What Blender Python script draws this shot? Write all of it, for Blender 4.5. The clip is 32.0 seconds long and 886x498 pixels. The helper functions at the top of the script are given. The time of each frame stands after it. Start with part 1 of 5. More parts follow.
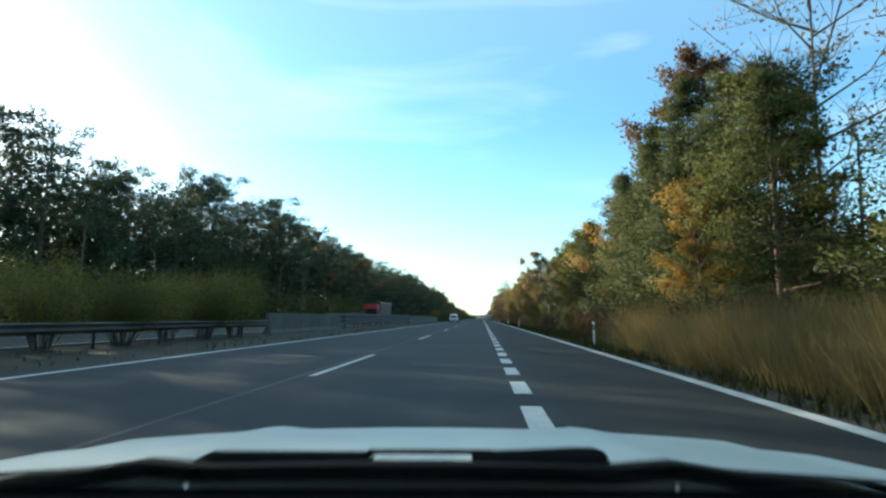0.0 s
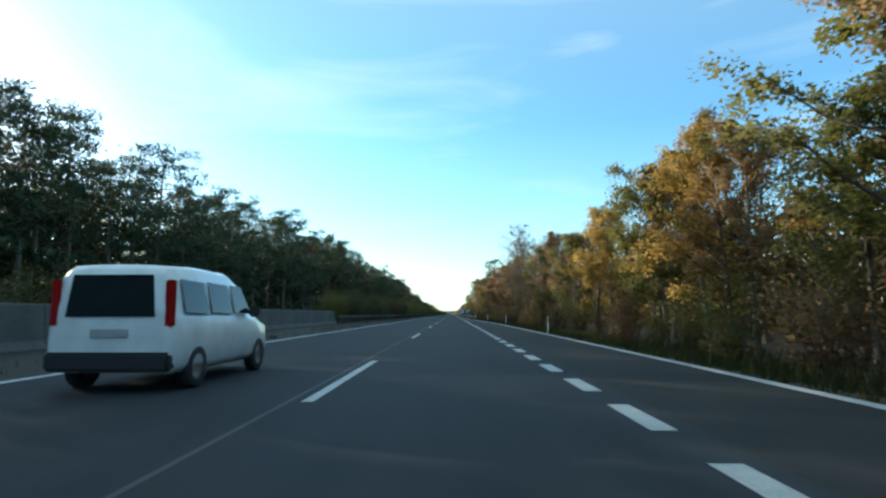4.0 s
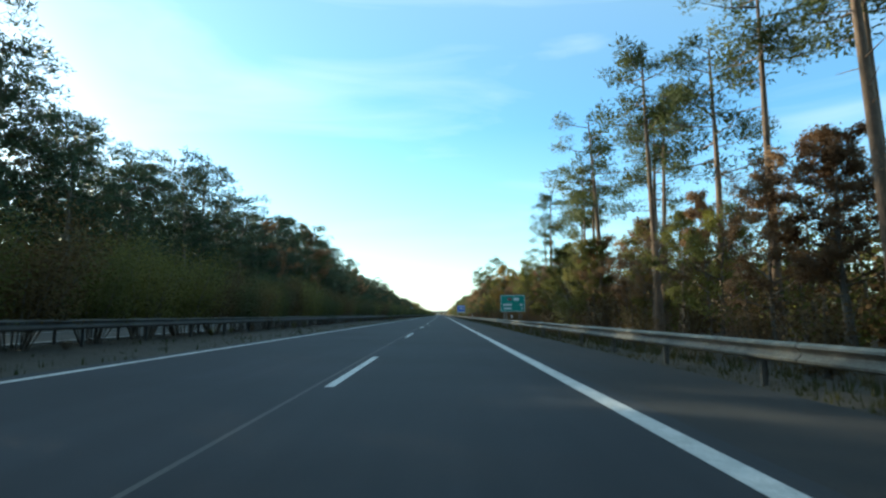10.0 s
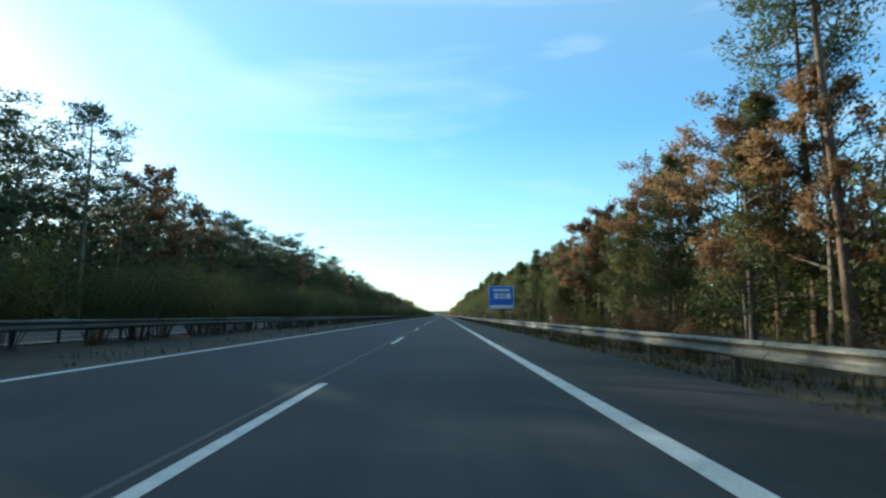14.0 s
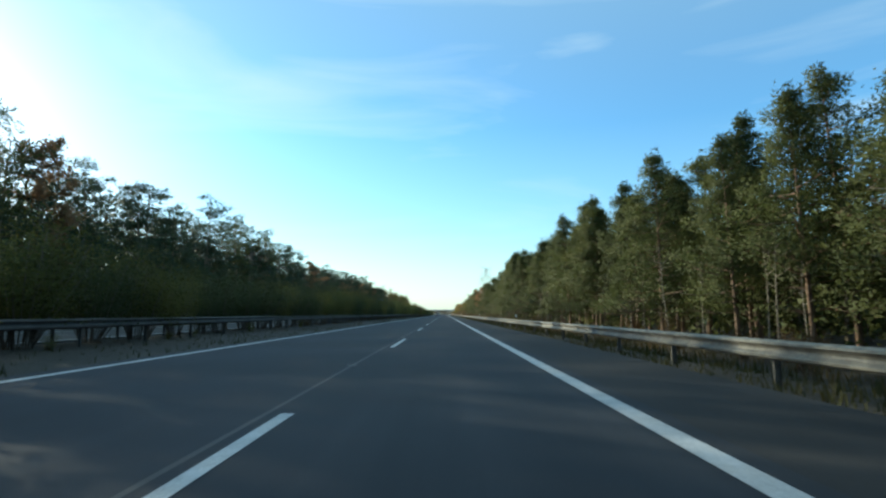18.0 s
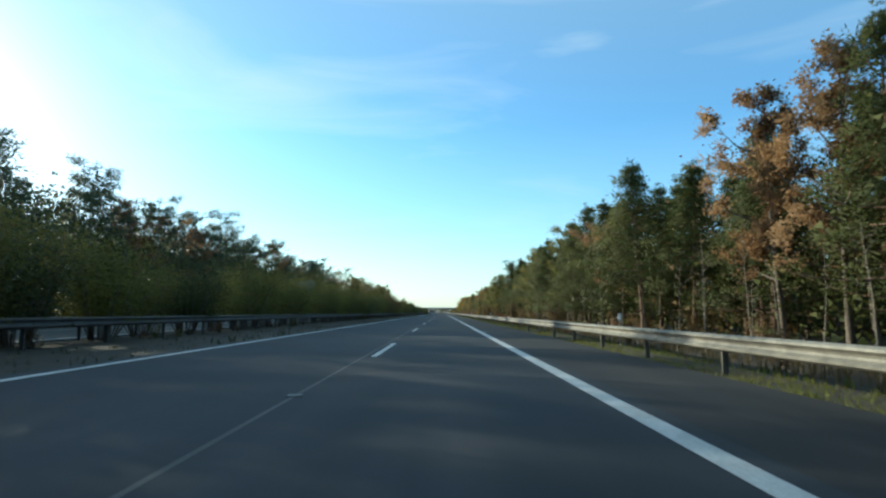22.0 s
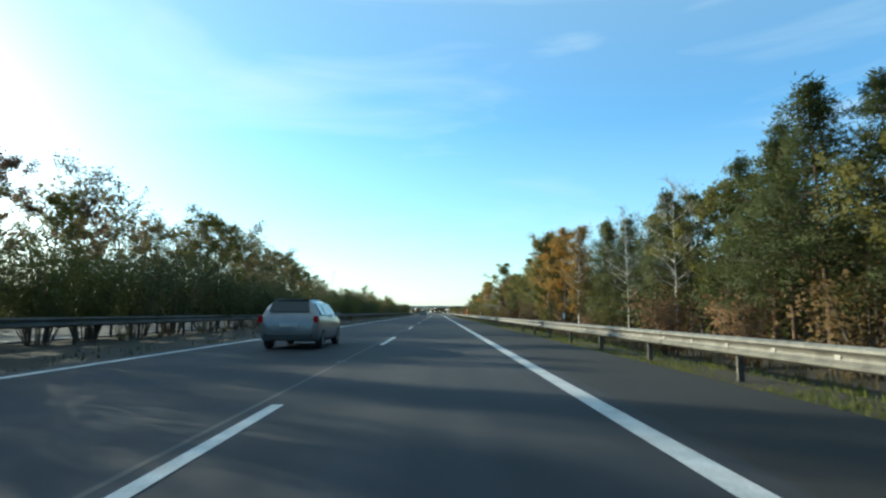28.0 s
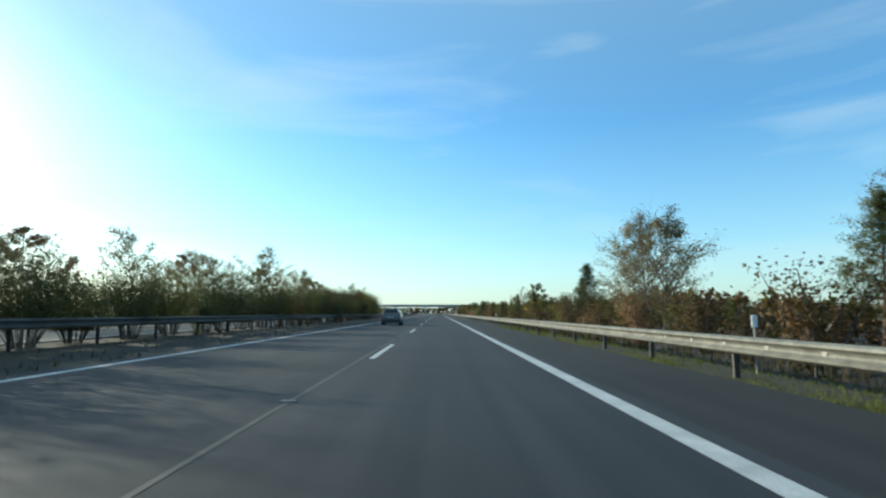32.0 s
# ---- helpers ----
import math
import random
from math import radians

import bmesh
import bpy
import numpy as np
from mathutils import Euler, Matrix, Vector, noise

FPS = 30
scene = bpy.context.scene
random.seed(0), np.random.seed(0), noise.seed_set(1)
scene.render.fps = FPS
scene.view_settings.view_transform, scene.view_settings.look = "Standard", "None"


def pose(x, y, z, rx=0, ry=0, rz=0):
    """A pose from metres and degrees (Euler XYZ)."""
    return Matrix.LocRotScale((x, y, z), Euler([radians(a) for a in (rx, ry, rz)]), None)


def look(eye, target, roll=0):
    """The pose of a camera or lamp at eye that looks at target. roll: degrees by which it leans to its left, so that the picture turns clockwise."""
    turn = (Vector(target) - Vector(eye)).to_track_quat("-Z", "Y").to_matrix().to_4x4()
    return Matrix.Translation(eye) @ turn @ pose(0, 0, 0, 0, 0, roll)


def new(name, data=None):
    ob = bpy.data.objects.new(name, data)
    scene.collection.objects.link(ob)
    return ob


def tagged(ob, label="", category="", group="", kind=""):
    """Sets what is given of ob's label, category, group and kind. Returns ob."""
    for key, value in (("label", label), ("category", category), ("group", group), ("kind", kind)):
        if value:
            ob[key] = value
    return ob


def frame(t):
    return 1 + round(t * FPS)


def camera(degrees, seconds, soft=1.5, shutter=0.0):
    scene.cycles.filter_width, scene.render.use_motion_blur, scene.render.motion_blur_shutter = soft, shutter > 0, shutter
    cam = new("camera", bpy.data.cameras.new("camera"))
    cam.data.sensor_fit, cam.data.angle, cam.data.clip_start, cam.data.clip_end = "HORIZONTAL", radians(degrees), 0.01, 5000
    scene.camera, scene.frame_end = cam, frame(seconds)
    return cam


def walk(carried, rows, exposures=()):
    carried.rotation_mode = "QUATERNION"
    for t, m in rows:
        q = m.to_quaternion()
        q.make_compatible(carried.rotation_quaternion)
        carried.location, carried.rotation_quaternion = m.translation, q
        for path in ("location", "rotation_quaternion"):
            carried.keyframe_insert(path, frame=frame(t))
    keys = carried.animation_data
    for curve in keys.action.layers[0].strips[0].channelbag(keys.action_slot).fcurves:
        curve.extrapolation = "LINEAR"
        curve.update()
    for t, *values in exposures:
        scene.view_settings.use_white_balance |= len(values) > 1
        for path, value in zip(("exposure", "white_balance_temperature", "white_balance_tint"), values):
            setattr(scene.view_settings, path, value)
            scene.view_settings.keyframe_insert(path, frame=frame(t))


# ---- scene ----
# the film's own brightness and tint drift a little: seconds, stops, kelvin
TINT = -5
STOPS = [(0, 1.74, 6800), (3, 1.64, 6650), (8, 1.74, 6750), (11, 1.7, 6650), (14, 1.56, 6450), (18, 1.39, 6400), (22, 1.36, 6350), (23, 1.5, 6420), (25, 1.33, 6320), (28, 1.44, 6400), (30, 1.2, 6300), (32, 1.15, 6200)]
# the camera: it rides in the right lane of a straight motorway, along +y
EYE = 1.08
cam = camera(77.1, 32.0, soft=2.4, shutter=0.04)
# seconds, x, y, yaw, pitch, roll
PATH = [
    (0.0, 1.52, 0.0, 4.0, 7.05, 0.0),
    (0.5, 1.16, 12.4, 3.85, 6.9, 0.1),
    (1.0, 0.85, 25.2, 3.5, 7.0, 0.4),
    (1.5, 0.60, 38.9, 2.9, 6.9, 0.4),
    (2.0, 0.42, 53.0, 2.35, 6.8, 0.2),
    (2.5, 0.32, 67.2, 1.8, 6.7, 0.1),
    (3.0, 0.25, 81.4, 1.4, 6.65, 0.0),
    (3.5, 0.18, 96.2, 1.15, 6.65, 0.0),
    (4.5, 0.10, 127.0, 0.8, 6.65, 0.0),
    (5.5, 0.05, 159.2, 0.5, 6.65, 0.0),
    (6.0, 0.03, 175.5, 0.35, 6.65, 0.0),
    (7.0, 0.0, 208.6, 0.2, 6.75, 0.0),
    (8.0, 0.0, 242.2, 0.2, 6.8, 0.0),
    (9.0, -0.03, 275.4, 0.0, 6.72, 0.0),
    (10.0, 0.03, 307.9, -0.1, 6.72, 0.0),
    (11.0, -0.05, 341.0, -0.1, 6.78, 0.0),
    (12.0, 0.01, 373.4, 0.0, 6.78, 0.0),
    (13.0, 0.13, 406.7, 0.0, 6.78, 0.0),
    (14.0, 0.21, 439.4, -0.1, 6.75, 0.0),
    (15.5, 0.22, 487.4, 0.0, 6.7, 0.0),
    (17.0, 0.22, 535.0, 0.05, 6.65, 0.0),
    (18.0, 0.04, 568.2, 0.15, 6.65, 0.0),
    (19.0, -0.03, 601.0, 0.15, 6.6, 0.0),
    (20.0, -0.04, 633.8, 0.05, 6.57, 0.0),
    (21.0, -0.05, 666.2, 0.1, 6.57, 0.0),
    (22.0, 0.02, 698.6, -0.05, 6.5, 0.0),
    (23.0, 0.16, 730.5, -0.2, 6.47, 0.0),
    (24.0, 0.21, 762.5, 0.1, 6.5, 0.0),
    (25.0, 0.18, 794.6, 0.2, 6.57, 0.0),
    (26.5, 0.20, 843.0, -0.2, 6.5, 0.0),
    (28.0, 0.21, 891.7, -0.55, 6.5, 0.0),
    (29.0, 0.33, 924.7, -0.45, 6.55, 0.0),
    (30.0, 0.28, 957.8, -0.45, 6.57, 0.0),
    (31.0, 0.08, 990.6, -0.4, 6.57, 0.0),
    (32.0, -0.06, 1023.0, -0.4, 6.57, 0.0),
]
walk(cam, [(t, pose(x, y, EYE, 90 + p, r, w)) for t, x, y, w, p, r in PATH], [(t, s, k, TINT) for t, s, k in STOPS])

# ---------------------------------------------------------------- sky and sun
SUN_AZ, SUN_EL = 57.0, 15.8          # degrees left of the road's direction, and height
world = bpy.data.worlds.new("sky")
scene.world = world
world.use_nodes = True
wn, wl = world.node_tree.nodes, world.node_tree.links
sky = wn.new("ShaderNodeTexSky")
sky.sky_type = "NISHITA"
sky.sun_disc = False
sky.sun_elevation = radians(SUN_EL)
sky.sun_rotation = radians(-SUN_AZ)
sky.altitude, sky.air_density, sky.dust_density, sky.ozone_density = 200, 1.0, 0.6, 3.0
wn["Background"].inputs[1].default_value = 0.115
tone = wn.new("ShaderNodeHueSaturation")
tone.inputs["Saturation"].default_value = 1.2
wl.new(sky.outputs[0], tone.inputs["Color"])
# faint high cirrus
wtc, wmap, wno, wra, wmx = (wn.new("ShaderNode" + k) for k in ("TexCoord", "Mapping", "TexNoise", "ValToRGB", "Mix"))
wmap.inputs["Scale"].default_value = (1.2, 2.0, 7.0)
wmap.inputs["Rotation"].default_value = (0.25, 0.1, 0.5)
wno.inputs["Scale"].default_value, wno.inputs["Detail"].default_value, wno.inputs["Distortion"].default_value = 1.7, 7, 0.6
wra.color_ramp.elements[0].position, wra.color_ramp.elements[1].position = 0.48, 0.85
wra.color_ramp.elements[1].color = (0.5, 0.5, 0.5, 1)
wmx.data_type, wmx.blend_type = "RGBA", "MIX"
wmx.inputs[7].default_value = (3.4, 3.7, 4.0, 1)
wl.new(wtc.outputs["Generated"], wmap.inputs[0])
wl.new(wmap.outputs[0], wno.inputs["Vector"])
wl.new(wno.outputs["Fac"], wra.inputs[0])
wl.new(wra.outputs[0], wmx.inputs[0])
wl.new(tone.outputs[0], wmx.inputs[6])
# pale haze that thickens towards the horizon, all round
wsep, whz, wmh = (wn.new("ShaderNode" + k) for k in ("SeparateXYZ", "ValToRGB", "Mix"))
for el, (p, c) in zip([whz.color_ramp.elements[0], whz.color_ramp.elements[1], whz.color_ramp.elements.new(0.12), whz.color_ramp.elements.new(0.4)], ((0.0, 0.6), (1.0, 0.0), (0.1, 0.3), (0.32, 0.06))):
    el.position, el.color = p, (c, c, c, 1)
wmh.data_type, wmh.blend_type = "RGBA", "MIX"
wmh.inputs[7].default_value = (1.9, 2.65, 3.2, 1)
wl.new(wtc.outputs["Generated"], wsep.inputs[0])
wl.new(wsep.outputs["Z"], whz.inputs[0])
wl.new(whz.outputs[0], wmh.inputs[0])
wl.new(wmx.outputs[2], wmh.inputs[6])
wl.new(wmh.outputs[2], wn["Background"].inputs[0])

sun = new("sun", bpy.data.lights.new("sun", "SUN"))
sun.data.energy, sun.data.angle, sun.data.color = 3.2, radians(0.6), (1.0, 0.88, 0.72)
a, e = radians(SUN_AZ), radians(SUN_EL)
sun.matrix_world = look((-math.sin(a) * 300, math.cos(a) * 300, math.tan(e) * 300), (0, 0, 0))

# ---------------------------------------------------------------- materials
def mat(name, rough=0.8, metal=0.0):
    m = bpy.data.materials.new(name)
    m.use_nodes = True
    b = m.node_tree.nodes["Principled BSDF"]
    b.inputs["Roughness"].default_value, b.inputs["Metallic"].default_value = rough, metal
    return m, m.node_tree.nodes, m.node_tree.links, b


def coords(nodes, links, scale=(1, 1, 1)):
    tc, mp = nodes.new("ShaderNodeTexCoord"), nodes.new("ShaderNodeMapping")
    mp.inputs["Scale"].default_value = scale
    links.new(tc.outputs["Object"], mp.inputs[0])
    return mp.outputs[0]


def noisy(nodes, links, scale, detail=4, vec=None, rough=0.55):
    n = nodes.new("ShaderNodeTexNoise")
    n.inputs["Scale"].default_value, n.inputs["Detail"].default_value, n.inputs["Roughness"].default_value = scale, detail, rough
    if vec is not None:
        links.new(vec, n.inputs["Vector"])
    return n.outputs["Fac"]


def ramp(nodes, links, fac, stops):
    r = nodes.new("ShaderNodeValToRGB")
    while len(r.color_ramp.elements) < len(stops):
        r.color_ramp.elements.new(0.5)
    for el, (p, c) in zip(r.color_ramp.elements, stops):
        el.position, el.color = p, (*c, 1)
    links.new(fac, r.inputs[0])
    return r.outputs[0]


def blend(nodes, links, fac, c1, c2, mode="MIX"):
    m = nodes.new("ShaderNodeMix")
    m.data_type, m.blend_type = "RGBA", mode
    for s, v in ((m.inputs[0], fac), (m.inputs[6], c1), (m.inputs[7], c2)):
        if isinstance(v, (int, float)):
            s.default_value = v
        elif isinstance(v, tuple):
            s.default_value = (*v, 1)
        else:
            links.new(v, s)
    return m.outputs[2]


def bump(nodes, links, b, height, strength=0.3, dist=0.02):
    n = nodes.new("ShaderNodeBump")
    n.inputs["Strength"].default_value, n.inputs["Distance"].default_value = strength, dist
    links.new(height, n.inputs["Height"])
    links.new(n.outputs[0], b.inputs["Normal"])


def surface(name, c1, c2, scale=3.0, fine=60.0, rough=0.85, metal=0.0, bumps=0.25, dist=0.01, stretch=(1, 1, 1), spread=0.25):
    """Two-scale mottled surface between two colours, with fine relief."""
    m, n, l, b = mat(name, rough, metal)
    v = coords(n, l, stretch)
    big, small = noisy(n, l, scale, 5, v), noisy(n, l, fine, 3, v)
    col = ramp(n, l, big, [(0.5 - spread, c1), (0.5 + spread, c2)])
    dark = ramp(n, l, small, [(0.3, (0.72, 0.72, 0.72)), (0.7, (1.18, 1.18, 1.18))])
    l.new(blend(n, l, 1.0, col, dark, "MULTIPLY"), b.inputs["Base Color"])
    bump(n, l, b, small, bumps, dist)
    return m


def plain(name, c, rough=0.5, metal=0.0, coat=0.0):
    """Smooth factory-made surface with a faint soil on it."""
    m, n, l, b = mat(name, rough, metal)
    v = coords(n, l)
    f = noisy(n, l, 6, 5, v)
    l.new(ramp(n, l, f, [(0.3, tuple(k * 0.86 for k in c)), (0.7, tuple(min(1, k * 1.06) for k in c))]), b.inputs["Base Color"])
    b.inputs["Coat Weight"].default_value = coat
    return m


def leafage(name, stops, gloss=0.6, glow=0.35):
    """Leaves or needles: colour differs from tree to tree and from clump to clump; light passes through in part."""
    m, n, l, b = mat(name, gloss)
    b.inputs["Specular IOR Level"].default_value = 0.12
    info, geo = n.new("ShaderNodeObjectInfo"), n.new("ShaderNodeNewGeometry")
    v = coords(n, l)
    patch = noisy(n, l, 0.45, 3, v)
    mix1 = n.new("ShaderNodeMath")
    mix1.operation = "MULTIPLY_ADD"
    l.new(geo.outputs["Random Per Island"], mix1.inputs[0])
    mix1.inputs[1].default_value = 0.2
    l.new(patch, mix1.inputs[2])
    mix2 = n.new("ShaderNodeMath")
    mix2.operation = "MULTIPLY_ADD"
    l.new(info.outputs["Random"], mix2.inputs[0])
    mix2.inputs[1].default_value = 0.42
    l.new(mix1.outputs[0], mix2.inputs[2])
    sub = n.new("ShaderNodeMath")
    sub.operation = "SUBTRACT"
    l.new(mix2.outputs[0], sub.inputs[0])
    sub.inputs[1].default_value = 0.31
    col = ramp(n, l, sub.outputs[0], stops)
    l.new(col, b.inputs["Base Color"])
    tr, ms = n.new("ShaderNodeBsdfTranslucent"), n.new("ShaderNodeMixShader")
    l.new(col, tr.inputs[0])
    ms.inputs[0].default_value = glow
    l.new(b.outputs[0], ms.inputs[1])
    l.new(tr.outputs[0], ms.inputs[2])
    l.new(ms.outputs[0], n["Material Output"].inputs[0])
    return m


def asphalt(name, c1, c2):
    m, n, l, b = mat(name, 0.9)
    v, vl = coords(n, l), coords(n, l, (1.6, 0.035, 1))
    b.inputs["Specular IOR Level"].default_value = 0.18
    streak, patch, grit = noisy(n, l, 1.0, 4, vl), noisy(n, l, 0.22, 4, v), noisy(n, l, 90, 2, v)
    col = ramp(n, l, streak, [(0.3, c1), (0.72, c2)])
    col = blend(n, l, 1.0, col, ramp(n, l, patch, [(0.3, (0.8, 0.8, 0.8)), (0.7, (1.12, 1.12, 1.14))]), "MULTIPLY")
    col = blend(n, l, 1.0, col, ramp(n, l, grit, [(0.3, (0.7, 0.7, 0.7)), (0.7, (1.25, 1.25, 1.25))]), "MULTIPLY")
    l.new(col, b.inputs["Base Color"])
    l.new(ramp(n, l, streak, [(0.3, (0.78, 0.78, 0.78)), (0.8, (0.95, 0.95, 0.95))]), b.inputs["Roughness"])
    bump(n, l, b, grit, 0.35, 0.004)
    return m


M_ASPHALT = asphalt("asphalt", (0.017, 0.020, 0.025), (0.039, 0.043, 0.050))
M_SHOULDER = asphalt("shoulder_asphalt", (0.020, 0.020, 0.021), (0.034, 0.034, 0.034))
M_FAR_ROAD = asphalt("pale_asphalt", (0.042, 0.042, 0.042), (0.07, 0.07, 0.068))
M_SEAM = surface("joint_sealant", (0.032, 0.032, 0.033), (0.058, 0.057, 0.056), 0.35, 40, 0.8)
M_PAINT = surface("road_paint", (0.28, 0.29, 0.29), (0.50, 0.50, 0.50), 2.5, 45, 0.65, bumps=0.15, dist=0.003)
M_STUD = surface("worn_stud", (0.08, 0.08, 0.08), (0.15, 0.15, 0.15), 4, 45, 0.7)
M_GROUND = surface("forest_floor", (0.014, 0.012, 0.008), (0.036, 0.028, 0.017), 0.8, 14, 0.95, bumps=0.6, dist=0.06)
M_VERGE = surface("verge_soil", (0.05, 0.048, 0.02), (0.10, 0.085, 0.042), 0.9, 20, 0.95, bumps=0.6, dist=0.05)
M_GRASS = leafage("grass", [(0.1, (0.024, 0.030, 0.010)), (0.5, (0.045, 0.048, 0.017)), (0.9, (0.095, 0.082, 0.034))], 0.7, 0.3)
# brighter, greener grass colour for the verge beyond y = 690
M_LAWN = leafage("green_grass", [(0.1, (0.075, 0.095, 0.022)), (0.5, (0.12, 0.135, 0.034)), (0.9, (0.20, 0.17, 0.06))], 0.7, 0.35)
M_REED = leafage("dry_grass", [(0.1, (0.13, 0.095, 0.038)), (0.5, (0.26, 0.19, 0.085)), (0.9, (0.42, 0.33, 0.17))], 0.7, 0.35)
M_ROUGH = leafage("withered_grass", [(0.1, (0.05, 0.04, 0.018)), (0.5, (0.09, 0.07, 0.03)), (0.9, (0.17, 0.125, 0.055))], 0.8, 0.3)
M_PINEBARK = surface("pine_bark", (0.085, 0.055, 0.038), (0.20, 0.125, 0.078), 3.0, 22, 0.9, bumps=0.7, dist=0.03, stretch=(1, 1, 0.35))
M_BARK = surface("grey_bark", (0.07, 0.055, 0.042), (0.16, 0.13, 0.10), 3.0, 25, 0.9, bumps=0.7, dist=0.03, stretch=(1, 1, 0.3))
M_BIRCH = surface("birch_bark", (0.12, 0.11, 0.10), (0.66, 0.63, 0.57), 2.6, 30, 0.7, bumps=0.3, dist=0.01, stretch=(1, 1, 2.2), spread=0.12)
M_NEEDLE = leafage("pine_needles", [(0.05, (0.032, 0.042, 0.015)), (0.5, (0.054, 0.066, 0.022)), (0.95, (0.098, 0.104, 0.036))], 0.6, 0.36)
# darker needle colour for the pines across the motorway
M_NEEDLE_DARK = leafage("dark_pine_needles", [(0.05, (0.022, 0.036, 0.022)), (0.5, (0.038, 0.058, 0.031)), (0.95, (0.068, 0.088, 0.044))], 0.55, 0.2)
M_OAK = leafage("brown_oak_leaves", [(0.05, (0.095, 0.055, 0.032)), (0.5, (0.18, 0.105, 0.055)), (0.95, (0.28, 0.18, 0.09))], 0.6, 0.4)
M_GOLD = leafage("golden_leaves", [(0.05, (0.19, 0.105, 0.028)), (0.5, (0.30, 0.18, 0.045)), (0.95, (0.42, 0.29, 0.08))], 0.6, 0.42)
M_OLIVE = leafage("olive_leaves", [(0.05, (0.062, 0.068, 0.02)), (0.5, (0.115, 0.112, 0.032)), (0.95, (0.20, 0.165, 0.048))], 0.6, 0.48)
M_WILLOW = leafage("willow_leaves", [(0.05, (0.10, 0.085, 0.038)), (0.5, (0.17, 0.14, 0.065)), (0.95, (0.26, 0.22, 0.11))], 0.6, 0.4)
M_BRAMBLE = leafage("bramble_leaves", [(0.05, (0.05, 0.034, 0.018)), (0.5, (0.10, 0.062, 0.028)), (0.95, (0.15, 0.105, 0.04))], 0.7, 0.3)
M_YELLOWING = leafage("yellowing_leaves", [(0.05, (0.10, 0.10, 0.025)), (0.5, (0.17, 0.16, 0.04)), (0.95, (0.26, 0.22, 0.065))], 0.6, 0.45)
M_PRIVET = leafage("dark_hedge_leaves", [(0.05, (0.035, 0.045, 0.018)), (0.5, (0.06, 0.07, 0.027)), (0.95, (0.10, 0.10, 0.04))], 0.6, 0.4)
M_DEADWOOD = surface("pale_dead_wood", (0.13, 0.11, 0.085), (0.26, 0.225, 0.175), 3.0, 22, 0.9, bumps=0.4, dist=0.01, stretch=(1, 1, 0.4))
M_ZINC = surface("galvanised_steel", (0.085, 0.081, 0.068), (0.22, 0.21, 0.175), 3.2, 22, 0.66, 0.12, bumps=0.1, dist=0.004)
# weathered steel darkened further: the median barrier's shade is in the colour
M_SHADED_STEEL = surface("shaded_old_steel", (0.042, 0.038, 0.034), (0.10, 0.092, 0.082), 1.3, 14, 0.6, 0.2, bumps=0.05, dist=0.004)
M_OLD_CONCRETE = surface("weathered_concrete", (0.06, 0.058, 0.054), (0.115, 0.11, 0.10), 0.8, 18, 0.92, bumps=0.3)
# darker steel for rail posts, with their shadow side put into the colour
M_RAIL_POST = surface("shade_side_steel", (0.09, 0.08, 0.068), (0.17, 0.155, 0.135), 2.5, 22, 0.7, 0.3)
M_POST = surface("dull_steel", (0.22, 0.21, 0.20), (0.36, 0.35, 0.33), 2.0, 20, 0.55, 0.6)

# ---------------------------------------------------------------- building kit
def mesh_of(name, verts, faces, material, smooth=False):
    me = bpy.data.meshes.new(name)
    me.from_pydata(verts, [], faces)
    me.materials.append(material)
    if smooth:
        me.shade_smooth()
    me.update()
    return me


def solid(name, bm, material, smooth=False):
    me = bpy.data.meshes.new(name)
    bm.to_mesh(me)
    bm.free()
    me.materials.append(material)
    if smooth:
        me.shade_smooth()
    return me


def hang(ob, parent, m=None):
    ob.parent = parent
    if m is not None:
        ob.matrix_basis = m
    return ob


def part(name, me, parent, m=None, label=""):
    ob = hang(new(name, me), parent, m)
    if label:
        ob["label"] = label
    return ob


def thing(name, m, label, category, group="", kind=""):
    ob = tagged(new(name), label, category, group, kind)
    ob.empty_display_size = 0.2
    ob.matrix_basis = m
    return ob


def box(bm, x0, x1, y0, y1, z0, z1, bevel=0.0):
    r = bmesh.ops.create_cube(bm, size=1.0, matrix=Matrix.LocRotScale(((x0 + x1) / 2, (y0 + y1) / 2, (z0 + z1) / 2), None, (x1 - x0, y1 - y0, z1 - z0)))
    if bevel:
        es = list({e for v in r["verts"] for e in v.link_edges})
        bmesh.ops.bevel(bm, geom=es, offset=bevel, segments=2, affect="EDGES")
    return bm


def boxed(name, dims, material, bevel=0.0):
    return solid(name, box(bmesh.new(), *dims, bevel), material)


def extrude_profile(profile, y0, y1, closed=True):
    """A profile of (x, z) points run along y."""
    n = len(profile)
    vs = [(x, y0, z) for x, z in profile] + [(x, y1, z) for x, z in profile]
    fs = [(i, (i + 1) % n, n + (i + 1) % n, n + i) for i in range(n if closed else n - 1)]
    if closed:
        fs += [tuple(range(n))[::-1], tuple(range(n, 2 * n))]
    return vs, fs


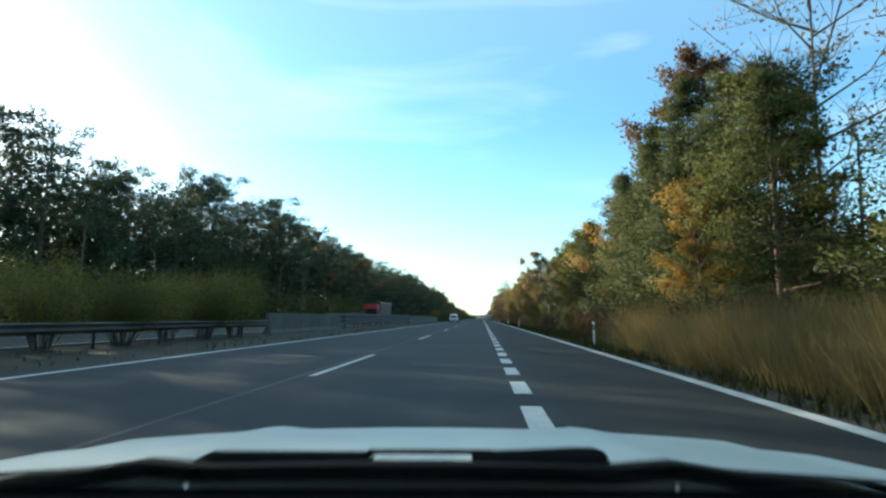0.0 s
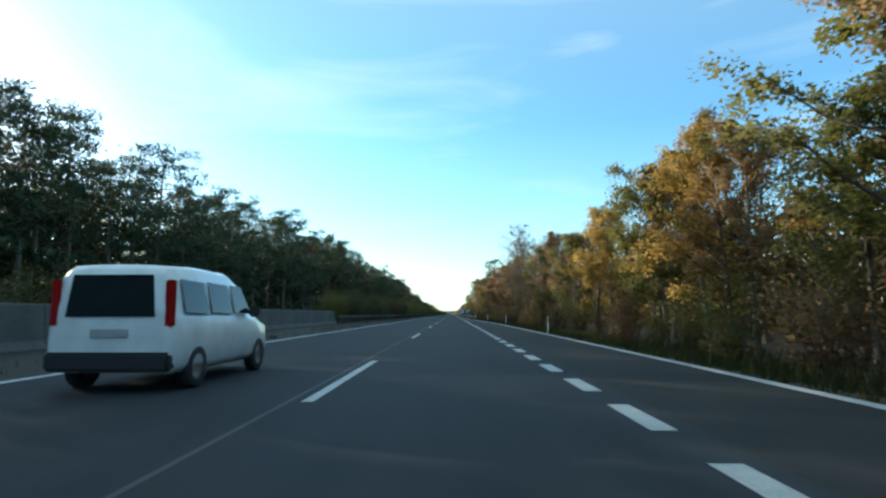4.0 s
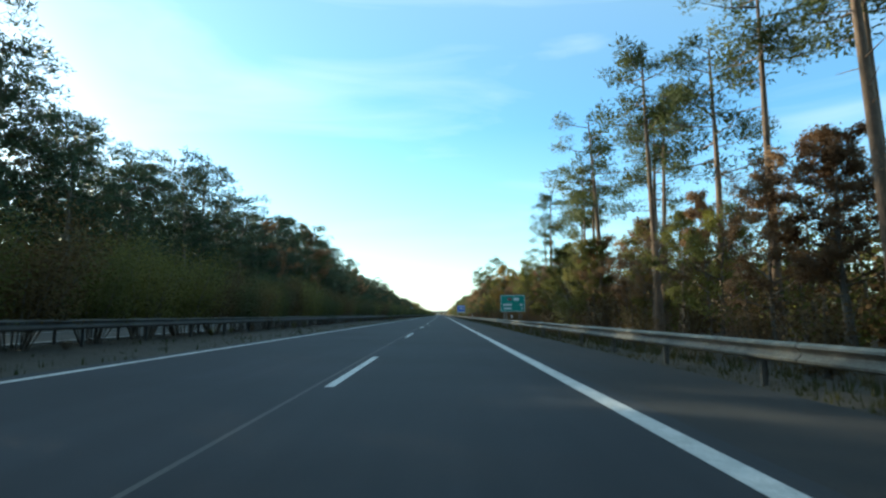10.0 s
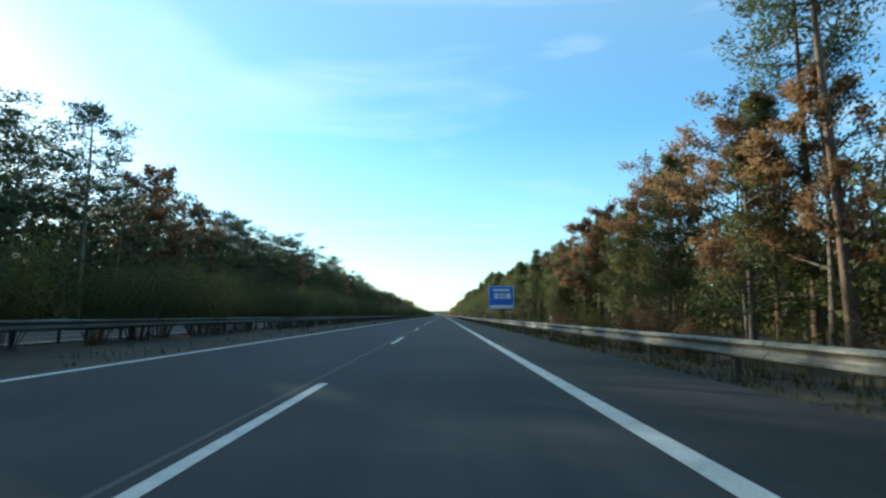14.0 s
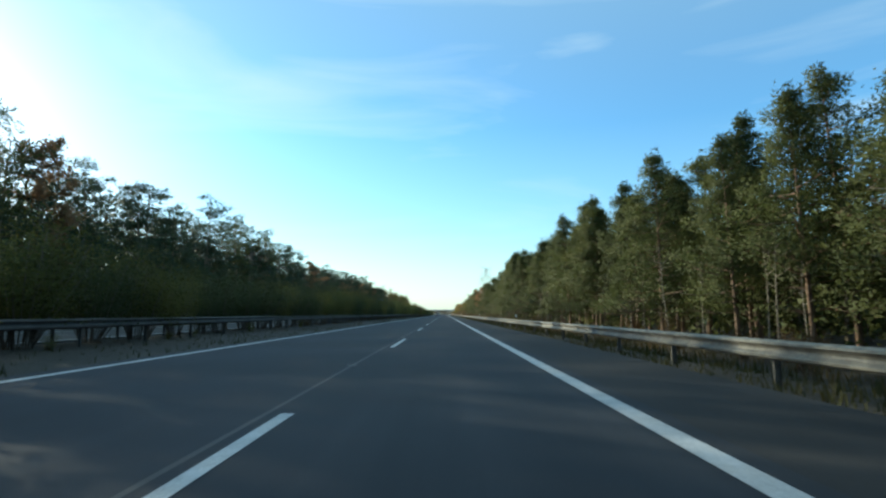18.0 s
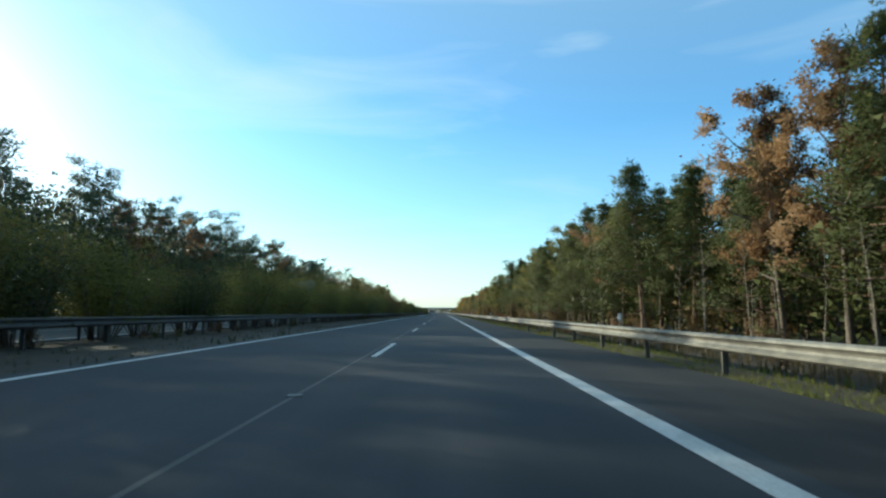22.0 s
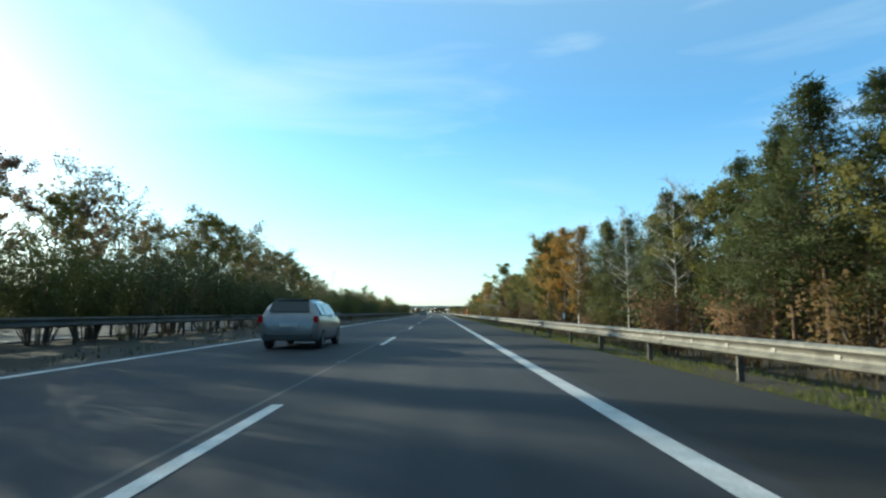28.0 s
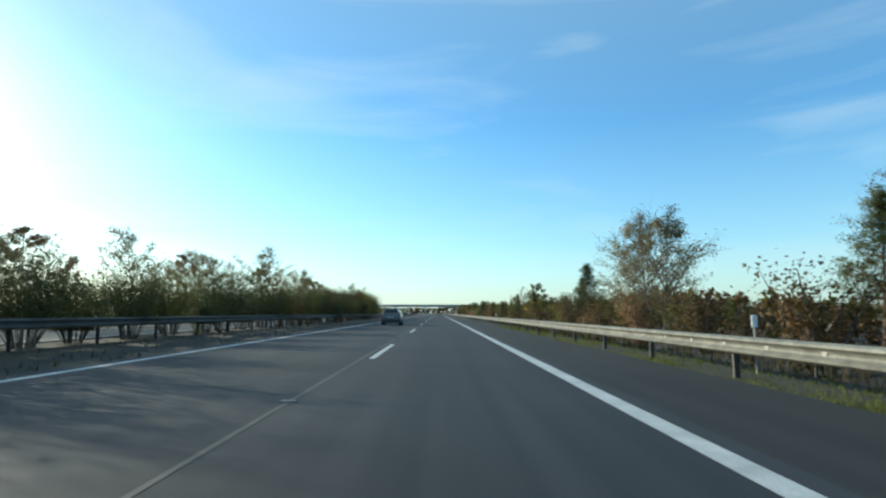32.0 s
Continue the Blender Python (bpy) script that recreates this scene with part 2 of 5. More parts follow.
class Soup:
    """Collects faces fast for meshes of many small pieces."""
    def __init__(self):
        self.v, self.f = [], []

    def tube(self, pts, radii, sides=5):
        base = len(self.v)
        for i, (p, r) in enumerate(zip(pts, radii)):
            d = (pts[min(i + 1, len(pts) - 1)] - pts[max(i - 1, 0)])
            d = d.normalized() if d.length > 1e-6 else Vector((0, 0, 1))
            u = d.cross(Vector((0.31, 0.95, 0.05))).normalized()
            w = d.cross(u)
            for k in range(sides):
                an = 2 * math.pi * k / sides
                self.v.append(p + r * (math.cos(an) * u + math.sin(an) * w))
        for i in range(len(pts) - 1):
            for k in range(sides):
                a0, a1 = base + i * sides + k, base + i * sides + (k + 1) % sides
                self.f.append((a0, a1, a1 + sides, a0 + sides))

    def mesh(self, name, material, smooth=False):
        return mesh_of(name, self.v, self.f, material, smooth)


def unit(a):
    return a / np.maximum(np.linalg.norm(a, axis=-1, keepdims=True), 1e-6)


class Foliage:
    """Many small leaves or needle sprays; their shading follows the rounded outside of the crown in part."""
    def __init__(self, seed):
        self.g, self.tri, self.nrm = np.random.default_rng(seed), [], []

    def add(self, at, way, length, ratio, out, soft):
        """at, way, out: (n, 3); length: (n,). Each piece is a slim triangle from 'at' along 'way'."""
        way, out = unit(way), unit(out)
        side = unit(np.cross(way, self.g.normal(size=at.shape))) * (length * ratio)[:, None]
        a, b, c = at - side, at + side, at + way * length[:, None]
        flat = unit(np.cross(b - a, c - a))
        turn = (flat * out).sum(1) < 0
        a[turn], b[turn] = b[turn].copy(), a[turn].copy()
        flat[turn] *= -1
        self.tri.append(np.stack([a, b, c], 1))
        self.nrm.append(unit(flat * (1 - soft) + out * soft))

    def pads(self, rows, size, n, thick=0.5):
        """Flattened cushions of short needle sprays, upswept at the rim. Rows: centre, radius, outward way."""
        p = np.repeat(np.array([r[0] for r in rows]), n, 0)
        rad = np.repeat(np.array([r[1] for r in rows]), n)
        away = np.repeat(np.array([r[2] for r in rows]), n, 0)
        keep = self.g.random(len(p)) < np.clip(rad / (0.8 * rad.max()), 0.3, 1.0)
        p, rad, away = p[keep], rad[keep], away[keep]
        m = len(p)
        an, rr = self.g.uniform(0, 6.283, m), rad * np.sqrt(self.g.random(m)) * self.g.uniform(0.7, 1.12, m)
        off = np.stack([np.cos(an) * rr, np.sin(an) * rr, self.g.normal(size=m) * thick * rad * 0.5], 1)
        way = np.stack([np.cos(an) * 0.7, np.sin(an) * 0.7, np.full(m, 0.35)], 1) + self.g.normal(size=(m, 3)) * 0.6
        self.add(p + off, way, size * self.g.uniform(0.6, 1.3, m), 0.17, off / rad[:, None] * 0.6 + away, 0.8)

    def leaves(self, at, size, out, flat=0.6, ratio=0.42, soft=0.72):
        m = len(at)
        way = self.g.normal(size=(m, 3)) * (1, 1, flat)
        k = size * self.g.uniform(0.6, 1.3, m)
        self.add(at - unit(way) * k[:, None] * 0.45, way, k, ratio, out, soft)

    def mesh(self, name, material):
        tri, nrm = np.concatenate(self.tri), np.concatenate(self.nrm)
        k = len(tri)
        me = bpy.data.meshes.new(name)
        me.vertices.add(3 * k)
        me.vertices.foreach_set("co", tri.ravel().astype(np.float32))
        me.loops.add(3 * k)
        me.loops.foreach_set("vertex_index", np.arange(3 * k, dtype=np.int32))
        me.polygons.add(k)
        me.polygons.foreach_set("loop_start", np.arange(0, 3 * k, 3, dtype=np.int32))
        me.materials.append(material)
        me.update(calc_edges=True)
        me.shade_smooth()
        me.normals_split_custom_set(np.repeat(nrm, 3, 0).tolist())
        return me


# ---------------------------------------------------------------- trees: meshes of unit kinds, shared by their copies
def bent_trunk(rnd, height, radius, lean, steps=7, taper=0.2):
    pts, x, y = [], 0.0, 0.0
    dx, dy = rnd.gauss(0, lean), rnd.gauss(0, lean)
    for i in range(steps):
        pts.append(Vector((x, y, height * i / (steps - 1) - (0.25 if i == 0 else 0))))
        dx, dy = dx + rnd.gauss(0, lean * 0.6), dy + rnd.gauss(0, lean * 0.6)
        x, y = x + dx * height / steps, y + dy * height / steps
    rad = [radius * (1.25 if i == 0 else 1 - (1 - taper) * i / (steps - 1)) for i in range(steps)]
    return pts, rad


def along(pts, f):
    k = f * (len(pts) - 1)
    i = min(int(k), len(pts) - 2)
    return pts[i].lerp(pts[i + 1], k - i)


def pine(seed, height=12.0, crown_from=0.45, spread=2.2, pads=4, sprays=60, bark=None, needles=None, layered=False, size=0.15, puff=0.5, boughs=20, thick=0.5, open_at=0.3):
    """Scots pine: a bare ruddy stem, flat uneven boughs and cushions of needle sprays."""
    rnd = random.Random(seed)
    wood, green, rows = Soup(), Foliage(seed), []
    pts, rad = bent_trunk(rnd, height * 0.96, (0.009 if layered else 0.012) * height + 0.018, 0.02)
    wood.tube(pts, rad, 7)
    for k in range(boughs):
        f = crown_from + (1 - crown_from) * (k + rnd.random()) / boughs
        p = along(pts, min(0.99, f))
        g = (f - crown_from) / (1 - crown_from)
        reach = spread * ((1 - g) ** 0.85 * 0.98 + 0.06) if layered else spread * (0.5 + 0.75 * math.sin(math.pi * min(1, g * 0.72 + 0.14))) * (1.05 - 0.4 * g)
        reach *= rnd.uniform(0.55, 1.3) if layered else rnd.uniform(0.5, 1.25)
        an = k * 2.4 + rnd.gauss(0, 0.5)
        rise = rnd.uniform(-0.05, 0.4) if not layered else rnd.uniform(-0.05, 0.45)
        out = Vector((math.cos(an), math.sin(an), rise))
        mid, end = p + out * reach * 0.5 + Vector((0, 0, -0.06 * reach)), p + out * reach
        wood.tube([p, mid, end], [0.013 * reach + 0.012, 0.008 * reach + 0.008, 0.005], 3)
        side = Vector((-out.y, out.x, 0.0))
        for j in range(pads):
            s = 1.0 if j == 0 else open_at + (1 - open_at) * rnd.random() ** 0.8
            q = (p.lerp(mid, s * 2) if s < 0.5 else mid.lerp(end, s * 2 - 1)) + side * rnd.gauss(0, 0.26 * reach * (1.1 - 0.5 * s)) + Vector((0, 0, rnd.gauss(0.03, 0.13) * reach ** 0.5))
            if j and rnd.random() < 0.6:
                wood.tube([p.lerp(mid, min(1.0, s * 1.3)), q], [0.012 * reach ** 0.5, 0.004], 3)
            rows.append((q, puff * rnd.uniform(0.65, 1.3) * (1.1 - (0.5 if layered else 0.4) * g), Vector((out.x * 0.8, out.y * 0.8, 0.45))))
    for j in range(5 if layered else 2):                 # the leading shoot
        rows.append((pts[-1] + Vector((rnd.gauss(0, 0.05), rnd.gauss(0, 0.05), 0.3 - 0.26 * j)), puff * (0.26 + 0.1 * j), Vector((0, 0, 0.6))))
    green.pads(rows, size, sprays, thick)
    for k in range(7):                                   # dead stubs below the crown
        p = along(pts, rnd.uniform(0.1, crown_from + 0.02))
        an = rnd.uniform(0, 6.28)
        wood.tube([p, p + Vector((math.cos(an), math.sin(an), 0.1)) * rnd.uniform(0.3, 0.9)], [0.022, 0.007], 3)
    return wood.mesh("pine_trunk", bark or M_PINEBARK, True), green.mesh("pine_crown", needles or M_NEEDLE)


def broadleaf(seed, height=11.0, spread=2.6, leaves=1300, size=0.26, bark=None, leafs=None, forks=7, clear=0.25, lean=0.04, twigs=3, girth=1.0, sprigs=0):
    """A broad-leaved tree: a forked stem, limbs, twigs and leaves gathered round the twigs."""
    rnd = random.Random(seed)
    wood, green = Soup(), Foliage(seed)
    pts, rad = bent_trunk(rnd, height * 0.93, (0.011 * height + 0.02) * girth, lean, 8, 0.12)
    wood.tube(pts, rad, 7)
    ends = []
    for k in range(forks * 3):
        f = clear + (0.98 - clear) * (k + rnd.random()) / (forks * 3)
        p = along(pts, f)
        g = (f - clear) / (1 - clear)
        reach = spread * (0.5 + 0.9 * math.sin(math.pi * min(1.0, 0.2 + 0.75 * g))) * rnd.uniform(0.6, 1.15) * (1.05 - 0.45 * g)
        an = k * 2.4 + rnd.gauss(0, 0.5)
        out = Vector((math.cos(an), math.sin(an), rnd.uniform(0.35, 1.0))).normalized()
        mid = p + out * reach * 0.5 + Vector((rnd.gauss(0, 0.1), rnd.gauss(0, 0.1), 0.0))
        end = p + out * reach + Vector((0, 0, 0.12 * reach))
        r0 = (0.016 * reach * (1.3 - 0.5 * g) + 0.012) * min(1.0, 0.3 + girth)
        wood.tube([p, mid, end], [r0, r0 * 0.6, 0.01], 3)
        for j in range(twigs):
            s = rnd.uniform(0.3, 1.0)
            q = p.lerp(mid, s * 2) if s < 0.5 else mid.lerp(end, s * 2 - 1)
            tip = q + (out * 0.5 + Vector((rnd.uniform(-1, 1), rnd.uniform(-1, 1), rnd.uniform(-0.3, 0.8)))) * reach * 0.4
            wood.tube([q, tip], [0.014 * girth, 0.005], 3)
            for _ in range(sprigs):
                a0 = q.lerp(tip, rnd.uniform(0.2, 0.9))
                wood.tube([a0, a0 + (tip - q) * 0.35 + Vector((rnd.gauss(0, 0.22), rnd.gauss(0, 0.22), rnd.uniform(0, 0.4)))], [0.008, 0.003], 3)
            ends.append((q, tip))
    ends.append((pts[-2], pts[-1]))
    g = green.g
    q, tip = (np.array([e[i] for e in ends]) for i in (0, 1))
    pick = g.integers(0, len(ends), leaves)
    at = q[pick] + (tip - q)[pick] * g.uniform(0.15, 1.04, leaves)[:, None] + g.normal(size=(leaves, 3)) * (0.17, 0.17, 0.14)
    stem = np.array(pts)
    hub = np.stack([np.interp(np.clip(at[:, 2] - 0.08 * height, 0.2 * height, 0.9 * height), stem[:, 2], stem[:, i]) for i in (0, 1, 2)], 1)
    green.leaves(at, size, at - hub + (0, 0, 0.3))
    return wood.mesh("broadleaf_trunk", bark or M_BARK, True), green.mesh("broadleaf_crown", leafs or M_OAK)


def shrub(seed, height=2.2, spread=1.3, leaves=420, size=0.2, leafs=None, stems=9, clear=0.1, fuzz=0.17, foot=0.06):
    rnd = random.Random(seed)
    wood, green = Soup(), Foliage(seed)
    g = green.g
    for k in range(stems):
        an, r = rnd.uniform(0, 6.28), rnd.uniform(0.2, 1.0) * spread
        h = height * rnd.uniform(0.6, 1.1)
        p0 = Vector((math.cos(an) * 0.15 * spread, math.sin(an) * 0.15 * spread, -0.1))
        p1 = Vector((math.cos(an) * r * 0.6, math.sin(an) * r * 0.6, h * 0.55))
        p2 = Vector((math.cos(an) * r, math.sin(an) * r, h))
        wood.tube([p0, p1, p2], [0.03, 0.018, 0.006], 4)
        m = leaves // stems
        s = g.uniform(clear, 1.08, m)[:, None]
        a0, a1, a2 = (np.array(p) for p in (p0, p1, p2))
        at = np.where(s < 0.5, a0 + (a1 - a0) * s * 2, a1 + (a2 - a1) * (s * 2 - 1)) + g.normal(size=(m, 3)) * (fuzz, fuzz, fuzz * 0.8) * spread
        at[:, 2] = foot + np.abs(at[:, 2] - foot)
        green.leaves(at, size, at - (0, 0, height * 0.3))
    return wood.mesh("shrub_stems", M_BARK, True), green.mesh("shrub_leaves", leafs or M_BRAMBLE)


def plant(name, meshes, x, y, height, unit, rnd, label, category, group, parts=("trunk", "crown"), z=-0.08):
    """Sets a tree of that height; its meshes were built 'unit' metres high."""
    s = height / unit
    ob = thing(name, Matrix.LocRotScale((x, y, z), Euler((rnd.gauss(0, 0.02), rnd.gauss(0, 0.02), rnd.uniform(0, 6.28))), (s * rnd.uniform(0.9, 1.15), s * rnd.uniform(0.9, 1.15), s)), label, category, group)
    for nm, me in zip(parts, meshes):
        part(nm, me, ob)
    return ob

# ---------------------------------------------------------------- ground and carriageways
END = 1560.0                                   # the road runs on to here
R_LINE, LANE, L_LINE = 2.09, -1.66, -6.97      # painted lines, across the road


def sheet(name, outline, z, material, label, category, thick=0.06):
    """A flat slab with an outline of (x, y) points."""
    n = len(outline)
    vs = [(x, y, z) for x, y in outline] + [(x, y, z - thick) for x, y in outline]
    fs = [tuple(range(n)), tuple(range(2 * n - 1, n - 1, -1))] + [((i + 1) % n, i, n + i, n + (i + 1) % n) for i in range(n)]
    return tagged(new(name, mesh_of(name, vs, fs, material)), label, category, kind="structure")


xs = [-3000, -900, -300, -120, -60, -40, -30, -27.2, -26.5, -15.0, -14.6, -13.2, -11.5, -8.6, -7.5, 4.0, 5.9, 7.0, 8.2, 10, 14, 22, 40, 60, 120, 300, 900, 3000]
zs = [0, 0, 0, 0, 0, -0.05, -0.12, -0.12, -0.1, -0.1, -0.02, 0.03, 0.0, -0.07, -0.1, -0.1, -0.07, -0.2, -0.3, -0.12, 0.0, 0.05, 0.1, 0, 0, 0, 0, 0]
ys = [-600, -200, -60] + [i * 10 for i in range(-3, 160)] + [1700, 2000, 2600, 4200]
gv, gf = [], []
for j, y in enumerate(ys):
    for x, z in zip(xs, zs):
        off = 0.0 if -27 < x < 6.5 else 0.12 * noise.noise(Vector((x * 0.07, y * 0.05, 0)))
        gv.append((x, y, z + off - (0.0 if abs(x) < 100 else 0.3)))
for j in range(len(ys) - 1):
    for i in range(len(xs) - 1):
        k = j * len(xs) + i
        gf.append((k, k + 1, k + 1 + len(xs), k + len(xs)))
tagged(new("ground", mesh_of("ground", gv, gf, M_GROUND, True)), "brown autumn forest floor and verges beside the motorway", "ground", kind="structure")

road = sheet("road", [(-7.55, -80), (2.45, -80), (2.45, END), (-7.55, END)], 0.0, M_ASPHALT, "dark grey asphalt carriageway, worn in the wheel tracks", "road")
shoulder = sheet("hard_shoulder", [(2.45, -80), (5.35, -80), (5.35, 178), (4.75, 215), (4.7, END), (2.45, END)], -0.004, M_SHOULDER, "darker asphalt shoulder and merging lane beside the road", "road")
road_far = sheet("opposite_road", [(-26.4, -80), (-15.1, -80), (-15.1, END), (-26.4, END)], -0.004, M_FAR_ROAD, "pale grey asphalt carriageway for the opposite direction", "road")


def stripe(name, x, y0, y1, w, parent, x1=None, z=0.006):
    x1 = x if x1 is None else x1
    vs, n = [], max(1, int((y1 - y0) / 30))
    for i in range(n + 1):
        f = i / n
        xx, yy = x + (x1 - x) * f, y0 + (y1 - y0) * f
        vs += [(xx - w / 2, yy, z), (xx + w / 2, yy, z)]
    return part(name, mesh_of(name, vs, [(2 * i, 2 * i + 1, 2 * i + 3, 2 * i + 2) for i in range(n)], M_PAINT), parent)


stripe("edge_line", L_LINE, -80, END, 0.22, road)
stripe("edge_line", R_LINE, 256, END, 0.25, road)
stripe("edge_line", 5.12, -80, 170, 0.24, shoulder)
stripe("edge_line", 5.12, 170, 256, 0.25, shoulder, R_LINE, 0.012)
stripe("edge_line", -15.75, -80, END, 0.22, road_far)
stripe("edge_line", -23.6, -80, END, 0.22, road_far)
part("joint_seam", mesh_of("joint_seam", [(-1.93, -80, 0.003), (-1.87, -80, 0.003), (-1.87, END, 0.003), (-1.93, END, 0.003)], [(0, 1, 2, 3)], M_SEAM), road)

dash = mesh_of("lane_dash", [(-0.075, 0, 0.006), (0.075, 0, 0.006), (0.075, 6, 0.006), (-0.075, 6, 0.006)], [(0, 1, 2, 3)], M_PAINT)
k = -72 + 16.4 - 6
while k < END - 10:
    part("lane_dash", dash, road, pose(LANE, k, 0))
    part("lane_dash", dash, road_far, pose(-19.6, k + 5, 0))
    k += 18.0
bm = box(bmesh.new(), -0.1, 0.1, -0.07, 0.07, 0.0, 0.014, 0.004)
stud = solid("road_stud", bm, M_STUD)
k = 4.0 - 18
while k < 1200:
    part("road_stud", stud, road, pose(-1.9, k, 0))
    k += 18.0
block = mesh_of("merge_dash", [(-0.13, 0, 0.006), (0.13, 0, 0.006), (0.13, 1.5, 0.006), (-0.13, 1.5, 0.006)], [(0, 1, 2, 3)], M_PAINT)
k = 87.63 - 44 * 2.648
while k < 251:
    part("merge_dash", block, road, pose(2.1, k, 0))
    k += 2.648

# ---------------------------------------------------------------- crash barriers
WAVE = [(0.0, 0.31), (-0.03, 0.305), (-0.085, 0.275), (-0.09, 0.24), (-0.02, 0.19), (-0.004, 0.155), (-0.02, 0.12), (-0.09, 0.07), (-0.085, 0.035), (-0.03, 0.005), (0.0, 0.0)]


def beam_mesh(name, length, flip=1.0, material=None):
    """One length of corrugated rail, 4 mm of steel."""
    prof = [(x * flip, z) for x, z in WAVE]
    prof = prof + [(x + 0.004 * flip, z) for x, z in reversed(prof)]
    vs, fs = extrude_profile(prof, 0, length)
    return mesh_of(name, vs, fs, material or M_ZINC)


def post_mesh(name, h, material=None):
    bm = bmesh.new()
    box(bm, -0.05, 0.05, -0.004, 0.004, -0.5, h)
    box(bm, -0.055, -0.047, -0.045, 0.0, -0.5, h)
    box(bm, 0.047, 0.055, -0.045, 0.0, -0.5, h)
    return solid(name, bm, material or M_RAIL_POST)


post, spacer = post_mesh("rail_post", 0.74), boxed("spacer", (-0.09, 0.0, -0.06, 0.06, 0.5, 0.64), M_POST, 0.01)
beam = beam_mesh("rail_beam", 11.96)
RAIL_X = 5.28
rail = thing("crash_barrier", pose(RAIL_X, 268, -0.07), "galvanised corrugated steel crash barrier along the hard shoulder", "crash barrier")
for i in range(72):
    part("rail_beam", beam, rail, pose(-0.09, i * 12.0, 0.44))
for i in range(216):
    part("rail_post", post, rail, pose(0.03, i * 4.0 + 1.2, 0))
    if i < 200:
        part("spacer", spacer, rail, pose(0.0, i * 4.0 + 1.2, 0))
plate = boxed("spot_plate", (-0.022, 0.0, -0.055, 0.055, 0.12, 0.19), M_POST, 0.004)
for i in range(150):                            # plates added for the lit spots in the beam's groove, on the sunlit stretch
    part("spot_plate", plate, rail, pose(-0.09, 592 + i * 1.333, 0.44))
s = Soup()                                      # the first length flares out and dips into the soil
prof = [(x, z) for x, z in WAVE] + [(x + 0.004, z) for x, z in reversed(WAVE)]
steps, n = 8, len(prof)
for i in range(steps + 1):
    f = i / steps
    for x, z in prof:
        s.v.append(Vector((x - 0.09 + 0.75 * f ** 1.5, -13.5 * f, z + 0.44 - 0.62 * max(0.0, f - 0.15) ** 1.2)))
for i in range(steps):
    for k in range(n):
        s.f.append((i * n + k, i * n + (k + 1) % n, (i + 1) * n + (k + 1) % n, (i + 1) * n + k))
part("rail_end", s.mesh("rail_end", M_ZINC), rail, None, "steel rail end that dips into the ground")
far = Soup()
vs, fs = extrude_profile(prof, 0, END - 268 - 864)
far.v, far.f = [Vector(v) for v in vs], fs
tagged(part("rail_rest", far.mesh("rail_rest", M_ZINC), rail, pose(-0.09, 864, 0.44)), kind="stuff")

lpost = post_mesh("median_post", 0.9, M_SHADED_STEEL)
lbeam = beam_mesh("median_beam", 23.95, -1.0, M_SHADED_STEEL)
tpost = post_mesh("tall_post", 1.5, M_SHADED_STEEL)


def median_barrier(x, y0, n, rails, pm, label, flip, shift):
    ob = thing("median_barrier", pose(x, y0, 0.02), label, "crash barrier", "median barriers")
    for i in range(n):
        for z in rails:
            part("rail_beam", lbeam, ob, pose(0.09 * flip, i * 24.0, z))
    for i in range(n * 6):
        part("rail_post", pm, ob, pose(0.0, i * 4.0 + shift, 0))
    return ob


median_barrier(-11.9, 53.5, 2, (0.45, 0.83, 1.2), tpost, "tall three-rail steel barrier on the median", 1, 0.6)
median_barrier(-14.0, 55, 2, (0.45, 0.83, 1.2), tpost, "tall three-rail steel barrier on the median", 1, 2.3)
median_barrier(-11.9, -14, 2, (0.60,), lpost, "weathered steel crash barrier on the median strip, coloured as in shade", 1, 0.6)
median_barrier(-11.9, 170, 47, (0.60,), lpost, "weathered steel crash barrier on the median strip, coloured as in shade", 1, 0.6)
median_barrier(-14.0, 170, 43, (0.60,), lpost, "weathered steel crash barrier on the median strip, coloured as in shade", 1, 2.3)
# stretches of concrete wall, cast in lengths of six metres
wall_piece = mesh_of("wall_piece", *extrude_profile([(-0.3, 0.0), (0.3, 0.0), (0.3, 0.08), (0.17, 0.33), (0.1, 1.36), (0.07, 1.4), (-0.07, 1.4), (-0.1, 1.36), (-0.17, 0.33), (-0.3, 0.08)], 0.0, 5.97), M_OLD_CONCRETE)
for y0, n in ((35, 3), (104, 11)):
    ob = thing("concrete_barrier", pose(-12.2, y0, -0.02), "dark weathered concrete safety wall on the median", "concrete barrier", "median barriers")
    for i in range(n):
        part("wall_piece", wall_piece, ob, pose(0, i * 6.0, 0))

# ---------------------------------------------------------------- the woods
PINES = [pine(s, 12.0, cf, sp, 4, 90, size=0.16, puff=0.54, boughs=19, thick=0.5, open_at=0.45) for s, cf, sp in ((11, 0.62, 1.7), (12, 0.55, 1.9), (13, 0.68, 1.6), (14, 0.58, 1.6))]
YOUNG = [pine(s, 8.0, 0.14 + 0.07 * (s % 3), 2.05, 6, 74, None, None, True, 0.13, 0.46, 44, 0.6, 0.2) for s in (21, 22, 23, 24)]
DARKS = [pine(s, 16.0, cf, 3.3, 4, 70, M_BARK, M_NEEDLE_DARK, False, 0.3, 0.85, 31, 0.5, 0.35) for s, cf in ((31, 0.3), (32, 0.4), (33, 0.26), (34, 0.46))]
FAR_PINES = [pine(s, 12.0, cf, 2.2, 4, 46, size=0.24, puff=0.62, boughs=24) for s, cf in ((15, 0.45), (16, 0.38))]
FAR_OAKS = [broadleaf(s, 11.0, 2.5, 5000, 0.17, twigs=2) for s in (44, 45)]
FAR_OLIVES = [broadleaf(s, 8.0, 2.0, 5200, 0.14, None, M_OLIVE, 7, 0.16, twigs=2) for s in (64, 67)]
